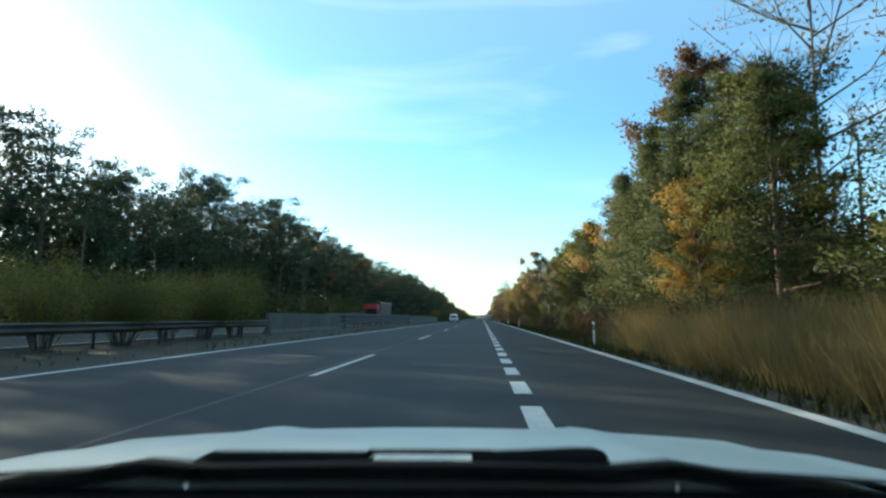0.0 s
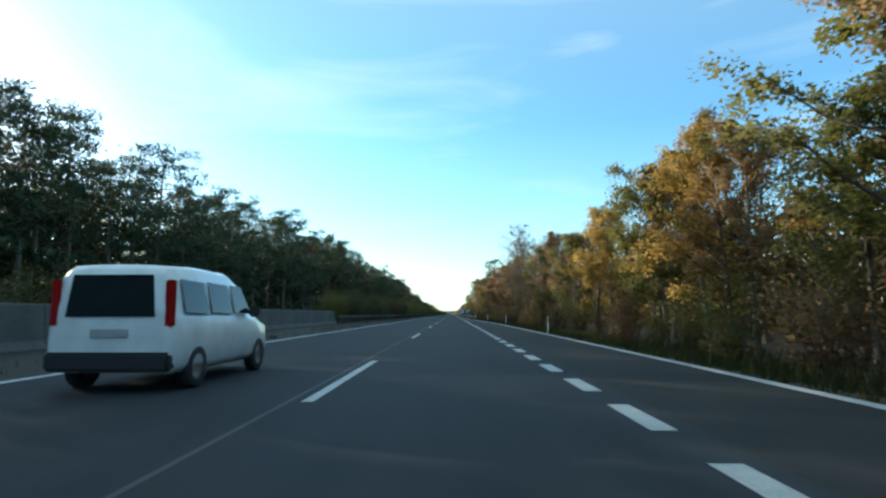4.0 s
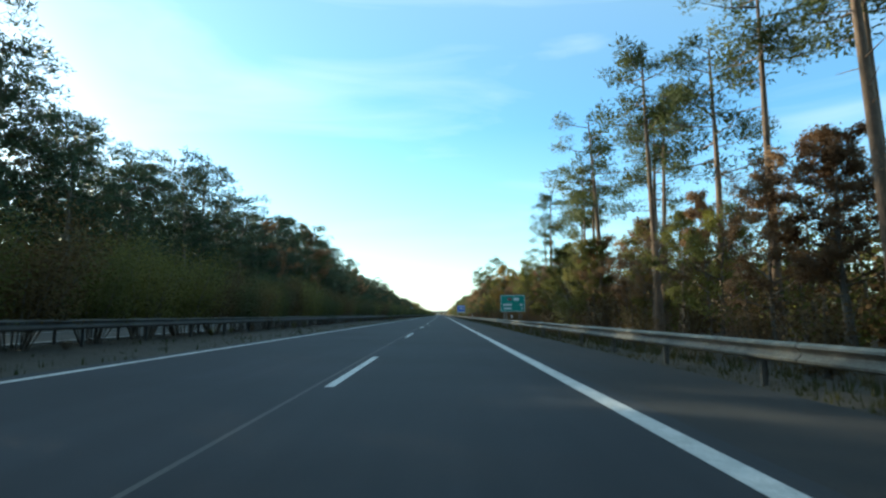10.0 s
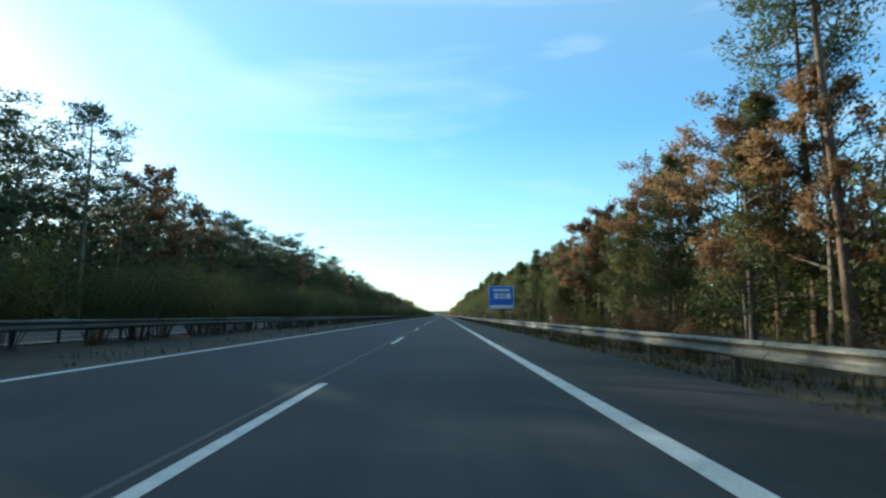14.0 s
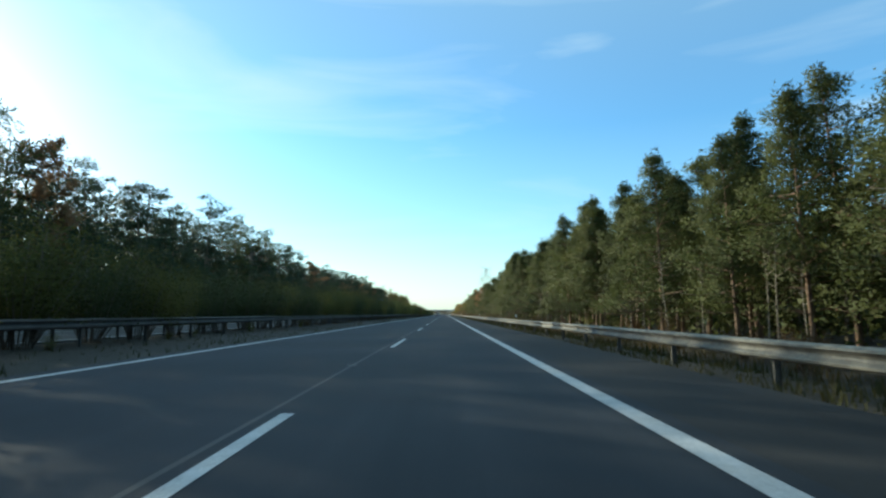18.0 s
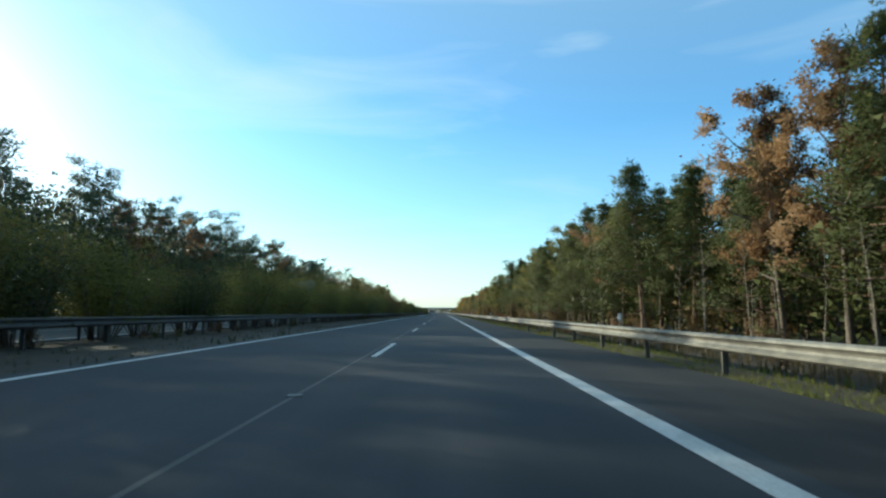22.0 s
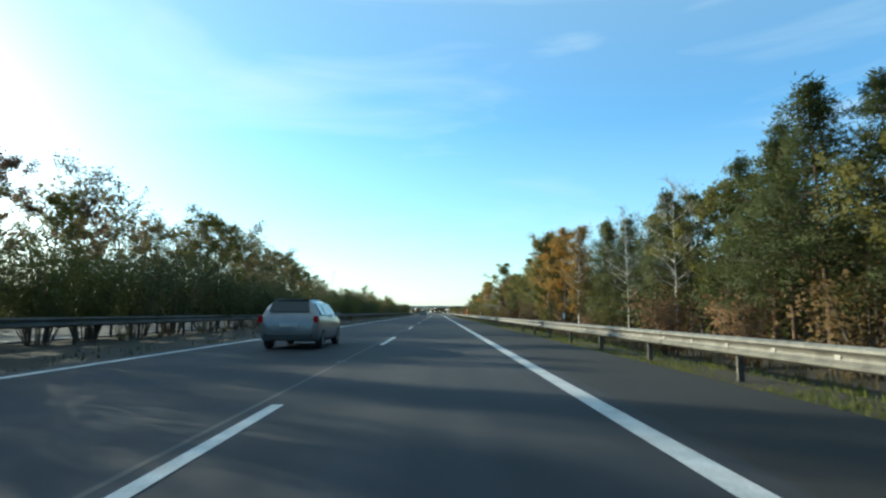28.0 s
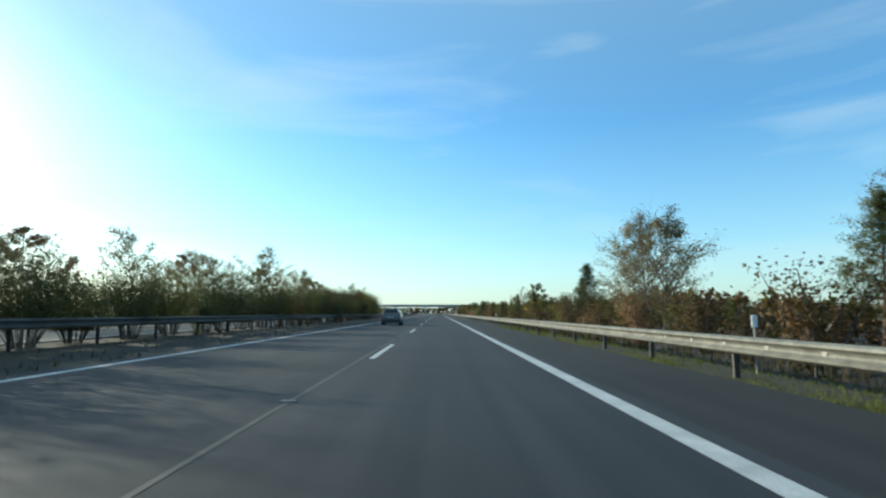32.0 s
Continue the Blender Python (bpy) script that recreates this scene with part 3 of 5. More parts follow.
FAR_WILLOWS = [broadleaf(s, 6.2, 2.1, 2600, 0.13, M_BARK, M_WILLOW, 7, 0.05, 0.05, 4, 0.8, 1) for s in (68, 69)]
OAKS = [broadleaf(s, 11.0, 2.4, 12500, 0.125) for s in (41, 42, 43)]
GOLDS = [broadleaf(s, 8.0, 1.75, 9000, 0.11, None, M_GOLD, 7, 0.12) for s in (51, 52)]
OLIVES = [broadleaf(s, 8.0, 2.0, 9500, 0.115, None, M_OLIVE, 7, 0.16) for s in (61, 62, 63)]
YELLOWS = [broadleaf(s, 8.0, 2.0, 8000, 0.115, None, M_YELLOWING, 7, 0.1) for s in (57, 58)]
BARES = [broadleaf(s, 11.0, 1.8, 1500, 0.085, M_BARK, M_OAK, 8, 0.3, 0.05, 7, 0.36, 3) for s in (71, 72, 73)]
BIRCHES = [broadleaf(s, 10.0, 1.6, 120, 0.09, M_BIRCH, M_OAK, 8, 0.28, 0.03, 8, 0.6, 3) for s in (81, 82)]
GOLD_BIRCHES = [broadleaf(s, 8.0, 1.15, 4200, 0.11, M_BIRCH, M_GOLD, 8, 0.16, 0.03) for s in (55, 56)]
WILLOWS = [broadleaf(s, 6.2, 2.1, 4600, 0.10, M_BARK, M_WILLOW, 9, 0.04, 0.05, 6, 0.8, 3) for s in (65, 66)]
SAPLINGS = [broadleaf(s, 4.0, 0.35, 50, 0.07, M_DEADWOOD, M_BRAMBLE, 3, 0.55, 0.05, 1, 0.5) for s in (85, 86, 87)]
SHRUBS = [shrub(s, 2.2, 1.3, 1700, 0.10, lm, 12) for s, lm in ((91, M_BRAMBLE), (92, M_OLIVE), (93, M_BRAMBLE), (94, M_OAK))]
TALL_SHRUBS = [shrub(s, 4.4, 2.2, 2200, 0.15, lm, 14) for s, lm in ((95, M_OLIVE), (96, M_WILLOW), (97, M_OLIVE))]
# median hedge: fading olive, yellowish, dark green and brown bushes
HEDGE = {k: [shrub(s, 4.0, 2.2, 13000, 0.085, lm, 26, 0.24, 0.2, 0.85) for s in (q, q + 1)] for k, lm, q in (("v", M_OLIVE, 101), ("w", M_YELLOWING, 103), ("d", M_PRIVET, 105), ("b", M_BRAMBLE, 107))}
HEDGE_LABEL = {"v": "olive-green bush in the hedge on the median strip", "w": "yellowing autumn bush in the hedge on the median strip", "d": "dark green bush in the hedge on the median strip", "b": "brown half-bare bush in the hedge on the median strip"}
KINDS = {
    "P": ("pine_tree", PINES, 12.0, "tall Scots pine with a ruddy bare stem", "pine tree"),
    "Y": ("young_pine", YOUNG, 8.0, "young green pine branched almost to the ground", "pine tree"),
    "D": ("forest_pine", DARKS, 16.0, "dark old pine with a broad ragged crown", "pine tree"),
    "O": ("oak_tree", OAKS, 11.0, "oak with withered brown autumn leaves", "oak tree"),
    "G": ("golden_tree", GOLDS, 8.0, "small tree in golden yellow autumn leaf", "tree"),
    "V": ("leafy_tree", OLIVES, 8.0, "broad-leaved tree with fading olive-green leaves", "tree"),
    "p": ("pine_tree", FAR_PINES, 12.0, "Scots pine at the edge of the opposite wood", "pine tree"),
    "o": ("oak_tree", FAR_OAKS, 11.0, "brown-leaved oak across the motorway", "oak tree"),
    "v": ("leafy_tree", FAR_OLIVES, 8.0, "olive-green leafy tree across the motorway", "tree"),
    "s": ("willow_tree", FAR_WILLOWS, 6.2, "pale thin-leaved willow across the motorway", "willow tree"),
    "S": ("willow_tree", WILLOWS, 6.2, "round willow with thin pale brown autumn leaves", "willow tree"),
    "B": ("bare_tree", BARES, 11.0, "slender tree that has lost nearly all leaves", "tree"),
    "K": ("golden_birch", GOLD_BIRCHES, 8.0, "narrow birch in golden autumn leaf", "birch tree"),
    "T": ("dead_sapling", SAPLINGS, 4.0, "thin pale dead sapling at the edge of the pine wood", "tree"),
    "L": ("leafy_tree", YELLOWS, 8.0, "leafy tree turning yellow-green in autumn", "tree"),
    "W": ("birch_tree", BIRCHES, 10.0, "bare birch with a thin white stem", "birch tree"),
}


def level(table, y):
    """Height from a table of (y, height), linear between its rows."""
    for (y0, h0), (y1, h1) in zip(table, table[1:]):
        if y < y1:
            return h0 + (h1 - h0) * max(0.0, (y - y0) / (y1 - y0))
    return table[-1][1]


def mix_at(table, y):
    m = table[0][1]
    for y0, s in table:
        if y >= y0:
            m = s
    return m


RIGHT_H = [(0, 7.6), (14, 8.0), (24, 9.2), (36, 8.5), (66, 7.6), (80, 8.2), (98, 7.4), (110, 8.6), (160, 9), (180, 11), (215, 10), (225, 8), (240, 9.5), (260, 9), (288, 9.0), (300, 6.2), (345, 5.8), (362, 6.4),
           (392, 6.6), (420, 7.2), (450, 8.5), (480, 7.2), (530, 8.6), (555, 9.6), (580, 8.4), (630, 8.8), (643, 9.6), (652, 10.8), (662, 9.2), (668, 8.2), (680, 7.8), (720, 8.3), (745, 8.2), (760, 7.5), (774, 7.2), (780, 6.3),
           (800, 6.7), (812, 6.3), (832, 7.0), (900, 6.4), (926, 6.9), (950, 6.6), (962, 4.8), (972, 7.0), (985, 5.2), (1005, 6.0), (1024, 4.2), (1030, 1.4), (1046, 1.5), (1064, 2.2), (1088, 4.2), (1110, 3.0), (1150, 3.6), (1300, 5), (1560, 8)]
RIGHT_MIX = [(-40, "YYPY"), (22, "YVYG"), (50, "VOWV"), (84, "OVOV"), (112, "VOOG"), (150, "BBOV"), (168, "BBOB"), (203, "OVBO"), (236, "OVOB"), (262, "OVOO"), (300, "OVOB"), (365, "VOVG"),
             (420, "OYYO"), (441, "YYYO"), (480, "YYYY"), (535, "YYYY"), (690, "YYYYO"), (735, "YYVY"), (780, "VVYV"), (800, "YYVYVO"), (845, "VYOG"), (905, "YYVW"), (935, "VOVY"), (975, "WKOW"), (1000, "KVYW"), (1030, "VYVO"), (1200, "YVPO")]
LEFT_H = [(0, 14), (40, 15), (48, 16), (70, 18), (120, 17), (180, 17), (230, 17.5), (285, 18.5), (310, 16), (330, 18), (440, 18.5), (475, 17), (505, 14.6), (540, 15.2), (620, 15), (668, 14), (682, 13.2), (700, 12.2), (735, 12.6), (776, 13.4), (800, 13), (850, 12.4), (880, 11.6), (930, 12.0), (965, 12.4), (1000, 12.5), (1014, 11), (1027, 9.2), (1042, 9.0), (1056, 8.6), (1066, 7.0), (1114, 10), (1190, 9), (1300, 9), (1560, 9)]

BELT_H = [(yy, h * 0.48) for yy, h in LEFT_H]

rnd = random.Random(5)


def tree(kind, x, y, h, group):
    name, pool, unit, label, cat = KINDS[kind]
    return plant(name, rnd.choice(pool), x, y, h, unit, rnd, label, cat, group)


# trees that stand out along the shoulder: kind, x, y, height
LANDMARKS = [("B", 10.6, 15.5, 15), ("O", 11.0, 25, 13), ("G", 8.1, 16.5, 5.2), ("V", 9.2, 15.5, 7.6), ("Y", 9.2, 17.5, 8.9), ("Y", 9.3, 21, 10.0), ("Y", 9.5, 24.5, 9.6), ("Y", 9.0, 28.5, 8.6), ("P", 9.6, 32, 9.0), ("W", 9.6, 69, 8), ("P", 10, 77, 8.8),
             ("V", 9.6, 97, 9.2), ("O", 9.4, 72, 9.5), ("B", 9.4, 186, 13), ("B", 10, 191, 14), ("B", 9.5, 197, 12), ("B", 10.4, 202, 13), ("P", 10, 239, 13.5), ("O", 9.4, 222, 10.5), ("G", 9.4, 256, 9.2),
             ("P", 10.5, 262, 12.2), ("P", 12, 258, 12), ("O", 10, 277, 12.5), ("O", 9.6, 295, 12.5), ("P", 10.5, 308, 13.5), ("P", 11, 313, 13), ("P", 10, 320, 13.5), ("P", 11.5, 327, 14),
             ("P", 10.2, 334, 14), ("P", 12, 338, 13.5), ("P", 10.6, 344, 14), ("P", 11.5, 352, 12.5), ("P", 10.8, 317, 13), ("P", 12.4, 323, 13.5), ("P", 11.8, 331, 13), ("P", 12.8, 341, 13.5), ("P", 11.2, 349, 13), ("P", 12.2, 356, 12), ("P", 10.4, 361, 12.6), ("O", 9.8, 316, 5.6), ("O", 10.2, 322, 6.0), ("O", 9.9, 328.5, 5.8), ("O", 10.3, 336, 6.0), ("O", 10.1, 343, 6.0), ("P", 11, 365, 10), ("L", 9.0, 365, 6.6), ("L", 9.3, 369, 5.6), ("L", 9.1, 326, 4.6), ("G", 9.4, 387, 8.2),
             ("P", 10.4, 416, 12), ("O", 10, 418.5, 8.6), ("Y", 10.4, 423.5, 7.4), ("Y", 10.2, 427.5, 7.0), ("G", 8.8, 422, 4.8), ("P", 10.2, 453, 12.4), ("P", 11.0, 455.5, 11.6), ("O", 9.4, 456, 8), ("P", 10.5, 437, 11.6), ("W", 10, 693, 11.8), ("P", 10.0, 777, 8.2), ("Y", 9.8, 774.5, 7.8), ("Y", 10.2, 771, 7.6), ("Y", 10, 767, 7.6), ("G", 7.7, 813, 2.4), ("Y", 9.6, 900, 6.0), ("Y", 10.0, 903, 6.3), ("Y", 9.7, 906.5, 6.3), ("Y", 10.3, 910, 6.3), ("Y", 9.9, 914, 6.0), ("Y", 10.5, 918, 5.8), ("G", 8.9, 930, 7.0), ("K", 9.2, 927, 6.8),
             ("K", 9.4, 937.6, 8.0), ("G", 10.3, 936.2, 7.4), ("L", 9.6, 972.5, 8.2), ("G", 9.0, 987, 6.4), ("K", 9.3, 989.5, 6.6), ("K", 9.8, 1003, 6.6), ("W", 9.6, 979, 6.6), ("W", 9.8, 984, 6.0), ("V", 10.5, 1010, 5.8), ("P", 10.2, 1019, 5.6), ("Y", 9.8, 1035.4, 3.9),
             ("B", 11.0, 1036.5, 5.0), ("S", 10.4, 1049, 5.6), ("S", 11.0, 1052.5, 6.1), ("S", 11.6, 1056, 5.4), ("Y", 10.5, 1062, 4.5), ("Y", 11.2, 1066, 3.8), ("G", 10.6, 1085, 3.2), ("B", 10, 1092, 4.4)]
for kd, x, yy, h in LANDMARKS:
    tree(kd, x, yy, h * 1.04, "woods beside the shoulder")

y = -12.0
while y < 1300:                                   # the wood beside the hard shoulder
    edge = 9.4 if y < 30 else 10.0
    wide = 1.0 if y < 1060 else 1.8
    for x0, gap in ((edge, 0.0), (edge + 1.5, 1.2)) if 470 < y < 770 else ((edge, 0.0),):
        h = level(RIGHT_H, y) * (rnd.uniform(0.84, 1.1) if not 480 < y < 770 else rnd.uniform(0.84, 1.03))
        tree(rnd.choice(mix_at(RIGHT_MIX, y)), x0 + rnd.uniform(-0.9, 1.2), y + gap + rnd.uniform(-1.2, 1.2), h, "woods beside the shoulder")
    y += (2.8 if not 480 < y < 770 else 2.5) * wide
y = -12.0
while y < 1300:                                   # the wood beyond the opposite carriageway
    h = level(LEFT_H, y) * rnd.uniform(0.82, 1.18)
    tree(rnd.choice("DDDDDpDDo" if y < 860 else "vosBvs"), -31.0 + rnd.uniform(-1.8, 1.5), y + rnd.uniform(-1.5, 1.5), h, "woods across the motorway")
    y += 3.6 if y < 860 else 4.0 if y < 965 else 3.4 if y < 1070 else 6.5

y = 480.0
while y < 765:                                    # thin dead stems under the young pines
    tree("T", rnd.uniform(8.2, 9.2), y, rnd.uniform(2.4, 4.2), "dead saplings along the pines")
    y += rnd.choice((0.7, 1.2, 1.8, 3.5))

# bushes at the feet of both woods
y = -10.0
while y < 1240:
    h = rnd.uniform(0.9, 2.3) if not 480 < y < 740 else rnd.uniform(0.6, 1.3)
    plant("bush", rnd.choice(SHRUBS), 8.3 + rnd.uniform(-0.8, 1.3), y, h, 2.2, rnd, "low brown autumn bush at the wood's edge", "bush", "bushes beside the shoulder", ("stem", "foliage"), -0.2)
    y += rnd.uniform(2.6, 4.6) if y < 1060 else 8
y = 0.0
while y < 1240:
    h = rnd.uniform(3.0, 4.6) if y > 1000 else rnd.uniform(2.0, 3.5) if y > 165 else rnd.uniform(3.6, 5.6)
    plant("tall_bush", rnd.choice(TALL_SHRUBS), -28.6 + rnd.uniform(-0.7, 0.7), y, h, 4.4, rnd, "tall grey-green bush along the opposite carriageway", "bush", "hedge across the motorway", ("stem", "foliage"), -0.15)
    y += rnd.uniform(2.2, 3.4) if y < 165 else rnd.uniform(6, 9)
HEDGE_H = [(0, 3.0), (34, 3.2), (165, 3.2), (230, 3.7), (290, 4.1), (345, 3.6), (430, 3.2), (600, 3.3), (700, 3.6), (800, 3.9), (900, 3.5), (1000, 3.1), (1050, 2.9), (1130, 3.6)]
HEDGE_MIX = [(0, "vw"), (165, "vdb"), (250, "vvwd"), (320, "vdb"), (430, "ddv"), (680, "vdw"), (730, "wvv"), (785, "dv"), (800, "wvb"), (870, "vdd"), (1010, "dvdb")]
y = 14.0
while y < 1130:                                   # the hedge on the median strip
    if y < 32 or y > 168:
        h = level(HEDGE_H, y) * rnd.uniform(0.78, 1.12)
        kd = rnd.choice(mix_at(HEDGE_MIX, y))
        plant("hedge_bush", rnd.choice(HEDGE[kd]), -12.9 + rnd.uniform(-0.3, 0.35), y, h, 4.0, rnd, HEDGE_LABEL[kd], "bush", "hedge on the median", ("stem", "foliage"), -0.03)
    y += rnd.uniform(2.6, 4.0)


def deep_woods(name, x0, x1, y0, y1, table, materials, pick, label, seed, step, puffs, size, many=3, low=1.25):
    """The depth of a wood: many small trees of a stem and leaf clumps, joined by foliage."""
    r = random.Random(seed)
    soups, stems = [Foliage(seed + i) for i in range(len(materials))], Soup()
    yy = y0
    while yy < y1:
        for k in range(many):
            x, yt = r.uniform(x0, x1), yy + r.uniform(0, step)
            h = level(table, yt) * r.uniform(0.8, 1.03)
            stems.tube([Vector((x, yt, -0.2)), Vector((x + r.gauss(0, 0.3), yt + r.gauss(0, 0.3), h * 0.4)), Vector((x + r.gauss(0, 0.5), yt + r.gauss(0, 0.5), h * 0.85))], [r.uniform(0.05, 0.13), 0.07, 0.03], 4)
            sp = soups[pick(yt, r)]
            f = sp.g.random(puffs) ** low * 0.97 + 0.03
            w = (h * 0.19 * (1.15 - f) + 0.5) * min(1.0, h / 7)
            off = sp.g.normal(size=(puffs, 2)) * w[:, None]
            at = np.column_stack([x + off[:, 0], yt + off[:, 1], h * f])
            sp.leaves(at, size * (1.25 - 0.6 * f) * min(1.0, 0.4 + h / 10), np.column_stack([off, np.full(puffs, 0.6)]), 0.6, 0.46, 0.7)
        yy += step
    for sp, mt in zip(soups + [stems], list(materials) + [M_BARK]):
        tagged(new(name, sp.mesh(name, mt)), label, "woods", kind="stuff")


GREEN = set("YPD")
kind_of = lambda yy, r: 0 if r.choice(mix_at(RIGHT_MIX, yy)) in GREEN else r.choice((1, 1, 2))
deep_woods("dense_woods", 11.9, 15.5, -40, 1080, RIGHT_H, (M_NEEDLE, M_BRAMBLE, M_OLIVE), kind_of, "dense young growth behind the first trees", 27, 2.4, 700, 0.16, 2, 1.0)
deep_woods("deep_woods", 16.0, 25, -40, 1540, RIGHT_H, (M_NEEDLE, M_BRAMBLE, M_OLIVE), kind_of, "dense mixed wood behind the first trees", 7, 2.6, 210, 0.36, 3)
deep_woods("deep_woods_opposite", -46, -32.5, -40, 865, LEFT_H, (M_NEEDLE_DARK, M_BRAMBLE), lambda yy, r: 0 if r.random() < 0.85 else 1, "dark pine wood behind the first trees", 8, 2.6, 280, 0.5, 4, 0.85)
deep_woods("tree_belt_opposite", -44, -32.5, 865, 1540, BELT_H, (M_OLIVE, M_BRAMBLE), lambda yy, r: r.choice((0, 1)), "thin belt of trees across the motorway", 28, 3.4, 300, 0.3, 3, 1.0)
deep_woods("wood_depths", 24, 33, -40, 1540, RIGHT_H, (M_BRAMBLE, M_OLIVE), lambda yy, r: r.choice((0, 1)), "shaded depth of the mixed wood", 17, 3.4, 56, 1.3, 3)
deep_woods("wood_depths_opposite", -56, -46, -40, 865, LEFT_H, (M_NEEDLE_DARK,), lambda yy, r: 0, "shaded depth of the pine wood", 18, 3.0, 60, 1.5, 4)
deep_woods("thicket_opposite", -52, -45, 865, 1540, [(yy, h * 0.36) for yy, h in LEFT_H], (M_BRAMBLE, M_OLIVE), lambda yy, r: r.choice((0, 1)), "low thicket behind the belt of trees", 29, 3.0, 90, 0.8, 3, 0.8)
far = Foliage(77)
fx = far.g.uniform(-900, 900, 9000)                # tree line added to hide the low yellow sky at the road's end
top = np.array([9 + 4 * noise.noise(Vector((x * 0.02, 0, 3))) for x in fx])
far.leaves(np.column_stack([fx, far.g.uniform(1930, 1960, 9000), top * far.g.random(9000) ** 0.8]), 4.2, np.tile((0.0, -1.0, 0.6), (9000, 1)), 0.6, 0.5)
tagged(new("far_woods", far.mesh("far_woods", M_BRAMBLE)), "added line of woods beyond the bridge that hides the low horizon", "woods", kind="stuff")


# low weeds under the median barrier
y = 300.0
while y < 1230:
    plant("median_bush", rnd.choice(SHRUBS[:3]), -11.9 + rnd.uniform(-0.35, 0.4), y, rnd.uniform(0.3, 0.6), 2.2, rnd, "small dark weed bush beside the median barrier", "bush", "weeds along the median", ("stem", "foliage"), -0.03)
    y += rnd.choice((1.6, 2.2, 3.0, 7.0, 12.0))

# ---------------------------------------------------------------- grass
def turf(name, spots, low, high, material, label, seed, wide=0.03, blades=3):
    r = random.Random(seed)
    s = Soup()
    for x, yy in spots(r):
        for _ in range(blades):
            h = r.uniform(low, high) * (0.55 + 0.9 * min(1.0, max(0.0, noise.noise(Vector((x * 0.5, yy * 0.35, seed))) + 0.5)))
            an = r.uniform(0, 6.28)
            px, py = x + r.gauss(0, 0.06), yy + r.gauss(0, 0.06)
            lx, ly = r.gauss(0, 0.35) * h, r.gauss(0, 0.35) * h
            w = wide * r.uniform(0.7, 1.4)
            b = len(s.v)
            s.v += [Vector((px - math.cos(an) * w, py - math.sin(an) * w, -0.3)), Vector((px + math.cos(an) * w, py + math.sin(an) * w, -0.3)), Vector((px + lx, py + ly, -0.1 + h))]
            s.f.append((b, b + 1, b + 2))
    return tagged(new(name, s.mesh(name, material)), label, "grass", kind="stuff")


turf("lawn_strip", lambda r: [(4.78 + abs(r.gauss(0, 0.8)), r.uniform(690, 1075)) for _ in range(46000)], 0.03, 0.11, M_LAWN, "brighter green grass strip under the crash barrier", 9, 0.03)
turf("verge_grass", lambda r: [(4.85 + abs(r.gauss(0, 1.1)), r.uniform(200, 700)) for _ in range(17000)], 0.04, 0.2, M_GRASS, "short green and yellow grass under the crash barrier", 1, 0.035)
turf("verge_grass_start", lambda r: [(5.4 + abs(r.gauss(0, 1.5)), r.uniform(-4, 215)) for _ in range(11000)], 0.06, 0.3, M_GRASS, "short grass between the merging lane and the wood", 2, 0.035)
turf("tall_dry_grass", lambda r: [(6.3 + r.random() * 3.0, r.uniform(4, 19) + abs(r.gauss(0, 2))) for _ in range(9500)], 0.5, 1.55, M_REED, "tall straw-yellow dry grass beside the merging lane", 3, 0.011, 4)
turf("rough_grass", lambda r: [(r.uniform(6.6, 9.6), r.uniform(20, 1100)) for _ in range(15000)], 0.12, 0.42, M_ROUGH, "rough withered grass before the wood", 4, 0.014, 3)
turf("median_grass", lambda r: [(r.uniform(-14.6, -7.7), r.uniform(0, 1080)) for _ in range(24000)], 0.03, 0.22, M_GRASS, "thin withered grass on the median strip", 6, 0.045, 2)

# ---------------------------------------------------------------- posts, signs, mast, bridge
M_WHITE = plain("white_plastic", (0.78, 0.78, 0.76), 0.45)
M_BLACK = plain("black_plastic", (0.02, 0.02, 0.021), 0.45)
M_GREEN_SIGN = plain("green_sign_sheet", (0.006, 0.27, 0.21), 0.35)
M_BLUE_SIGN = plain("blue_sign_sheet", (0.016, 0.12, 0.55), 0.35)
M_SIGN_WHITE = plain("white_sign_sheet", (0.72, 0.74, 0.74), 0.35)
M_SIGN_RED = plain("dark_red_sign_sheet", (0.22, 0.01, 0.02), 0.35)
M_ORANGE = plain("orange_paint", (0.78, 0.20, 0.012), 0.4, 0, 0.3)
M_CONCRETE = surface("concrete", (0.26, 0.25, 0.23), (0.40, 0.39, 0.36), 0.6, 20, 0.9)
M_SIGN_BLUE_BACK = plain("blue_grey_sheet", (0.12, 0.22, 0.34), 0.4, 0.3)
M_SIGN_BACK = plain("aluminium_sheet", (0.5, 0.5, 0.5), 0.4, 0.8)

bm = bmesh.new()
box(bm, -0.042, 0.042, -0.035, 0.035, -0.3, 0.72, 0.012)
DELI_LOW = solid("delineator_body", bm, M_WHITE)
DELI_BAND = boxed("delineator_band", (-0.044, 0.044, -0.037, 0.037, 0.72, 0.9), M_BLACK, 0.012)
DELI_TOP = boxed("delineator_cap", (-0.042, 0.042, -0.035, 0.035, 0.9, 1.04), M_WHITE, 0.02)
DELI_EYE = boxed("reflector", (-0.02, 0.02, -0.045, -0.037, 0.75, 0.87), M_SIGN_WHITE, 0.003)
for yy in (23, 69, 97, 146, 173, 205, 254):
    ob = thing("delineator_post", pose(6.0, yy, -0.12), "white plastic roadside post with a black band", "roadside post", "roadside posts")
    part("post", DELI_LOW, ob)
    part("band", DELI_BAND, ob)
    part("cap", DELI_TOP, ob)
    part("reflector", DELI_EYE, ob)
bm = bmesh.new()
box(bm, -0.06, 0.06, -0.02, 0.02, 0.92, 1.16, 0.012)
HEAD = solid("reflector_head", bm, M_WHITE)
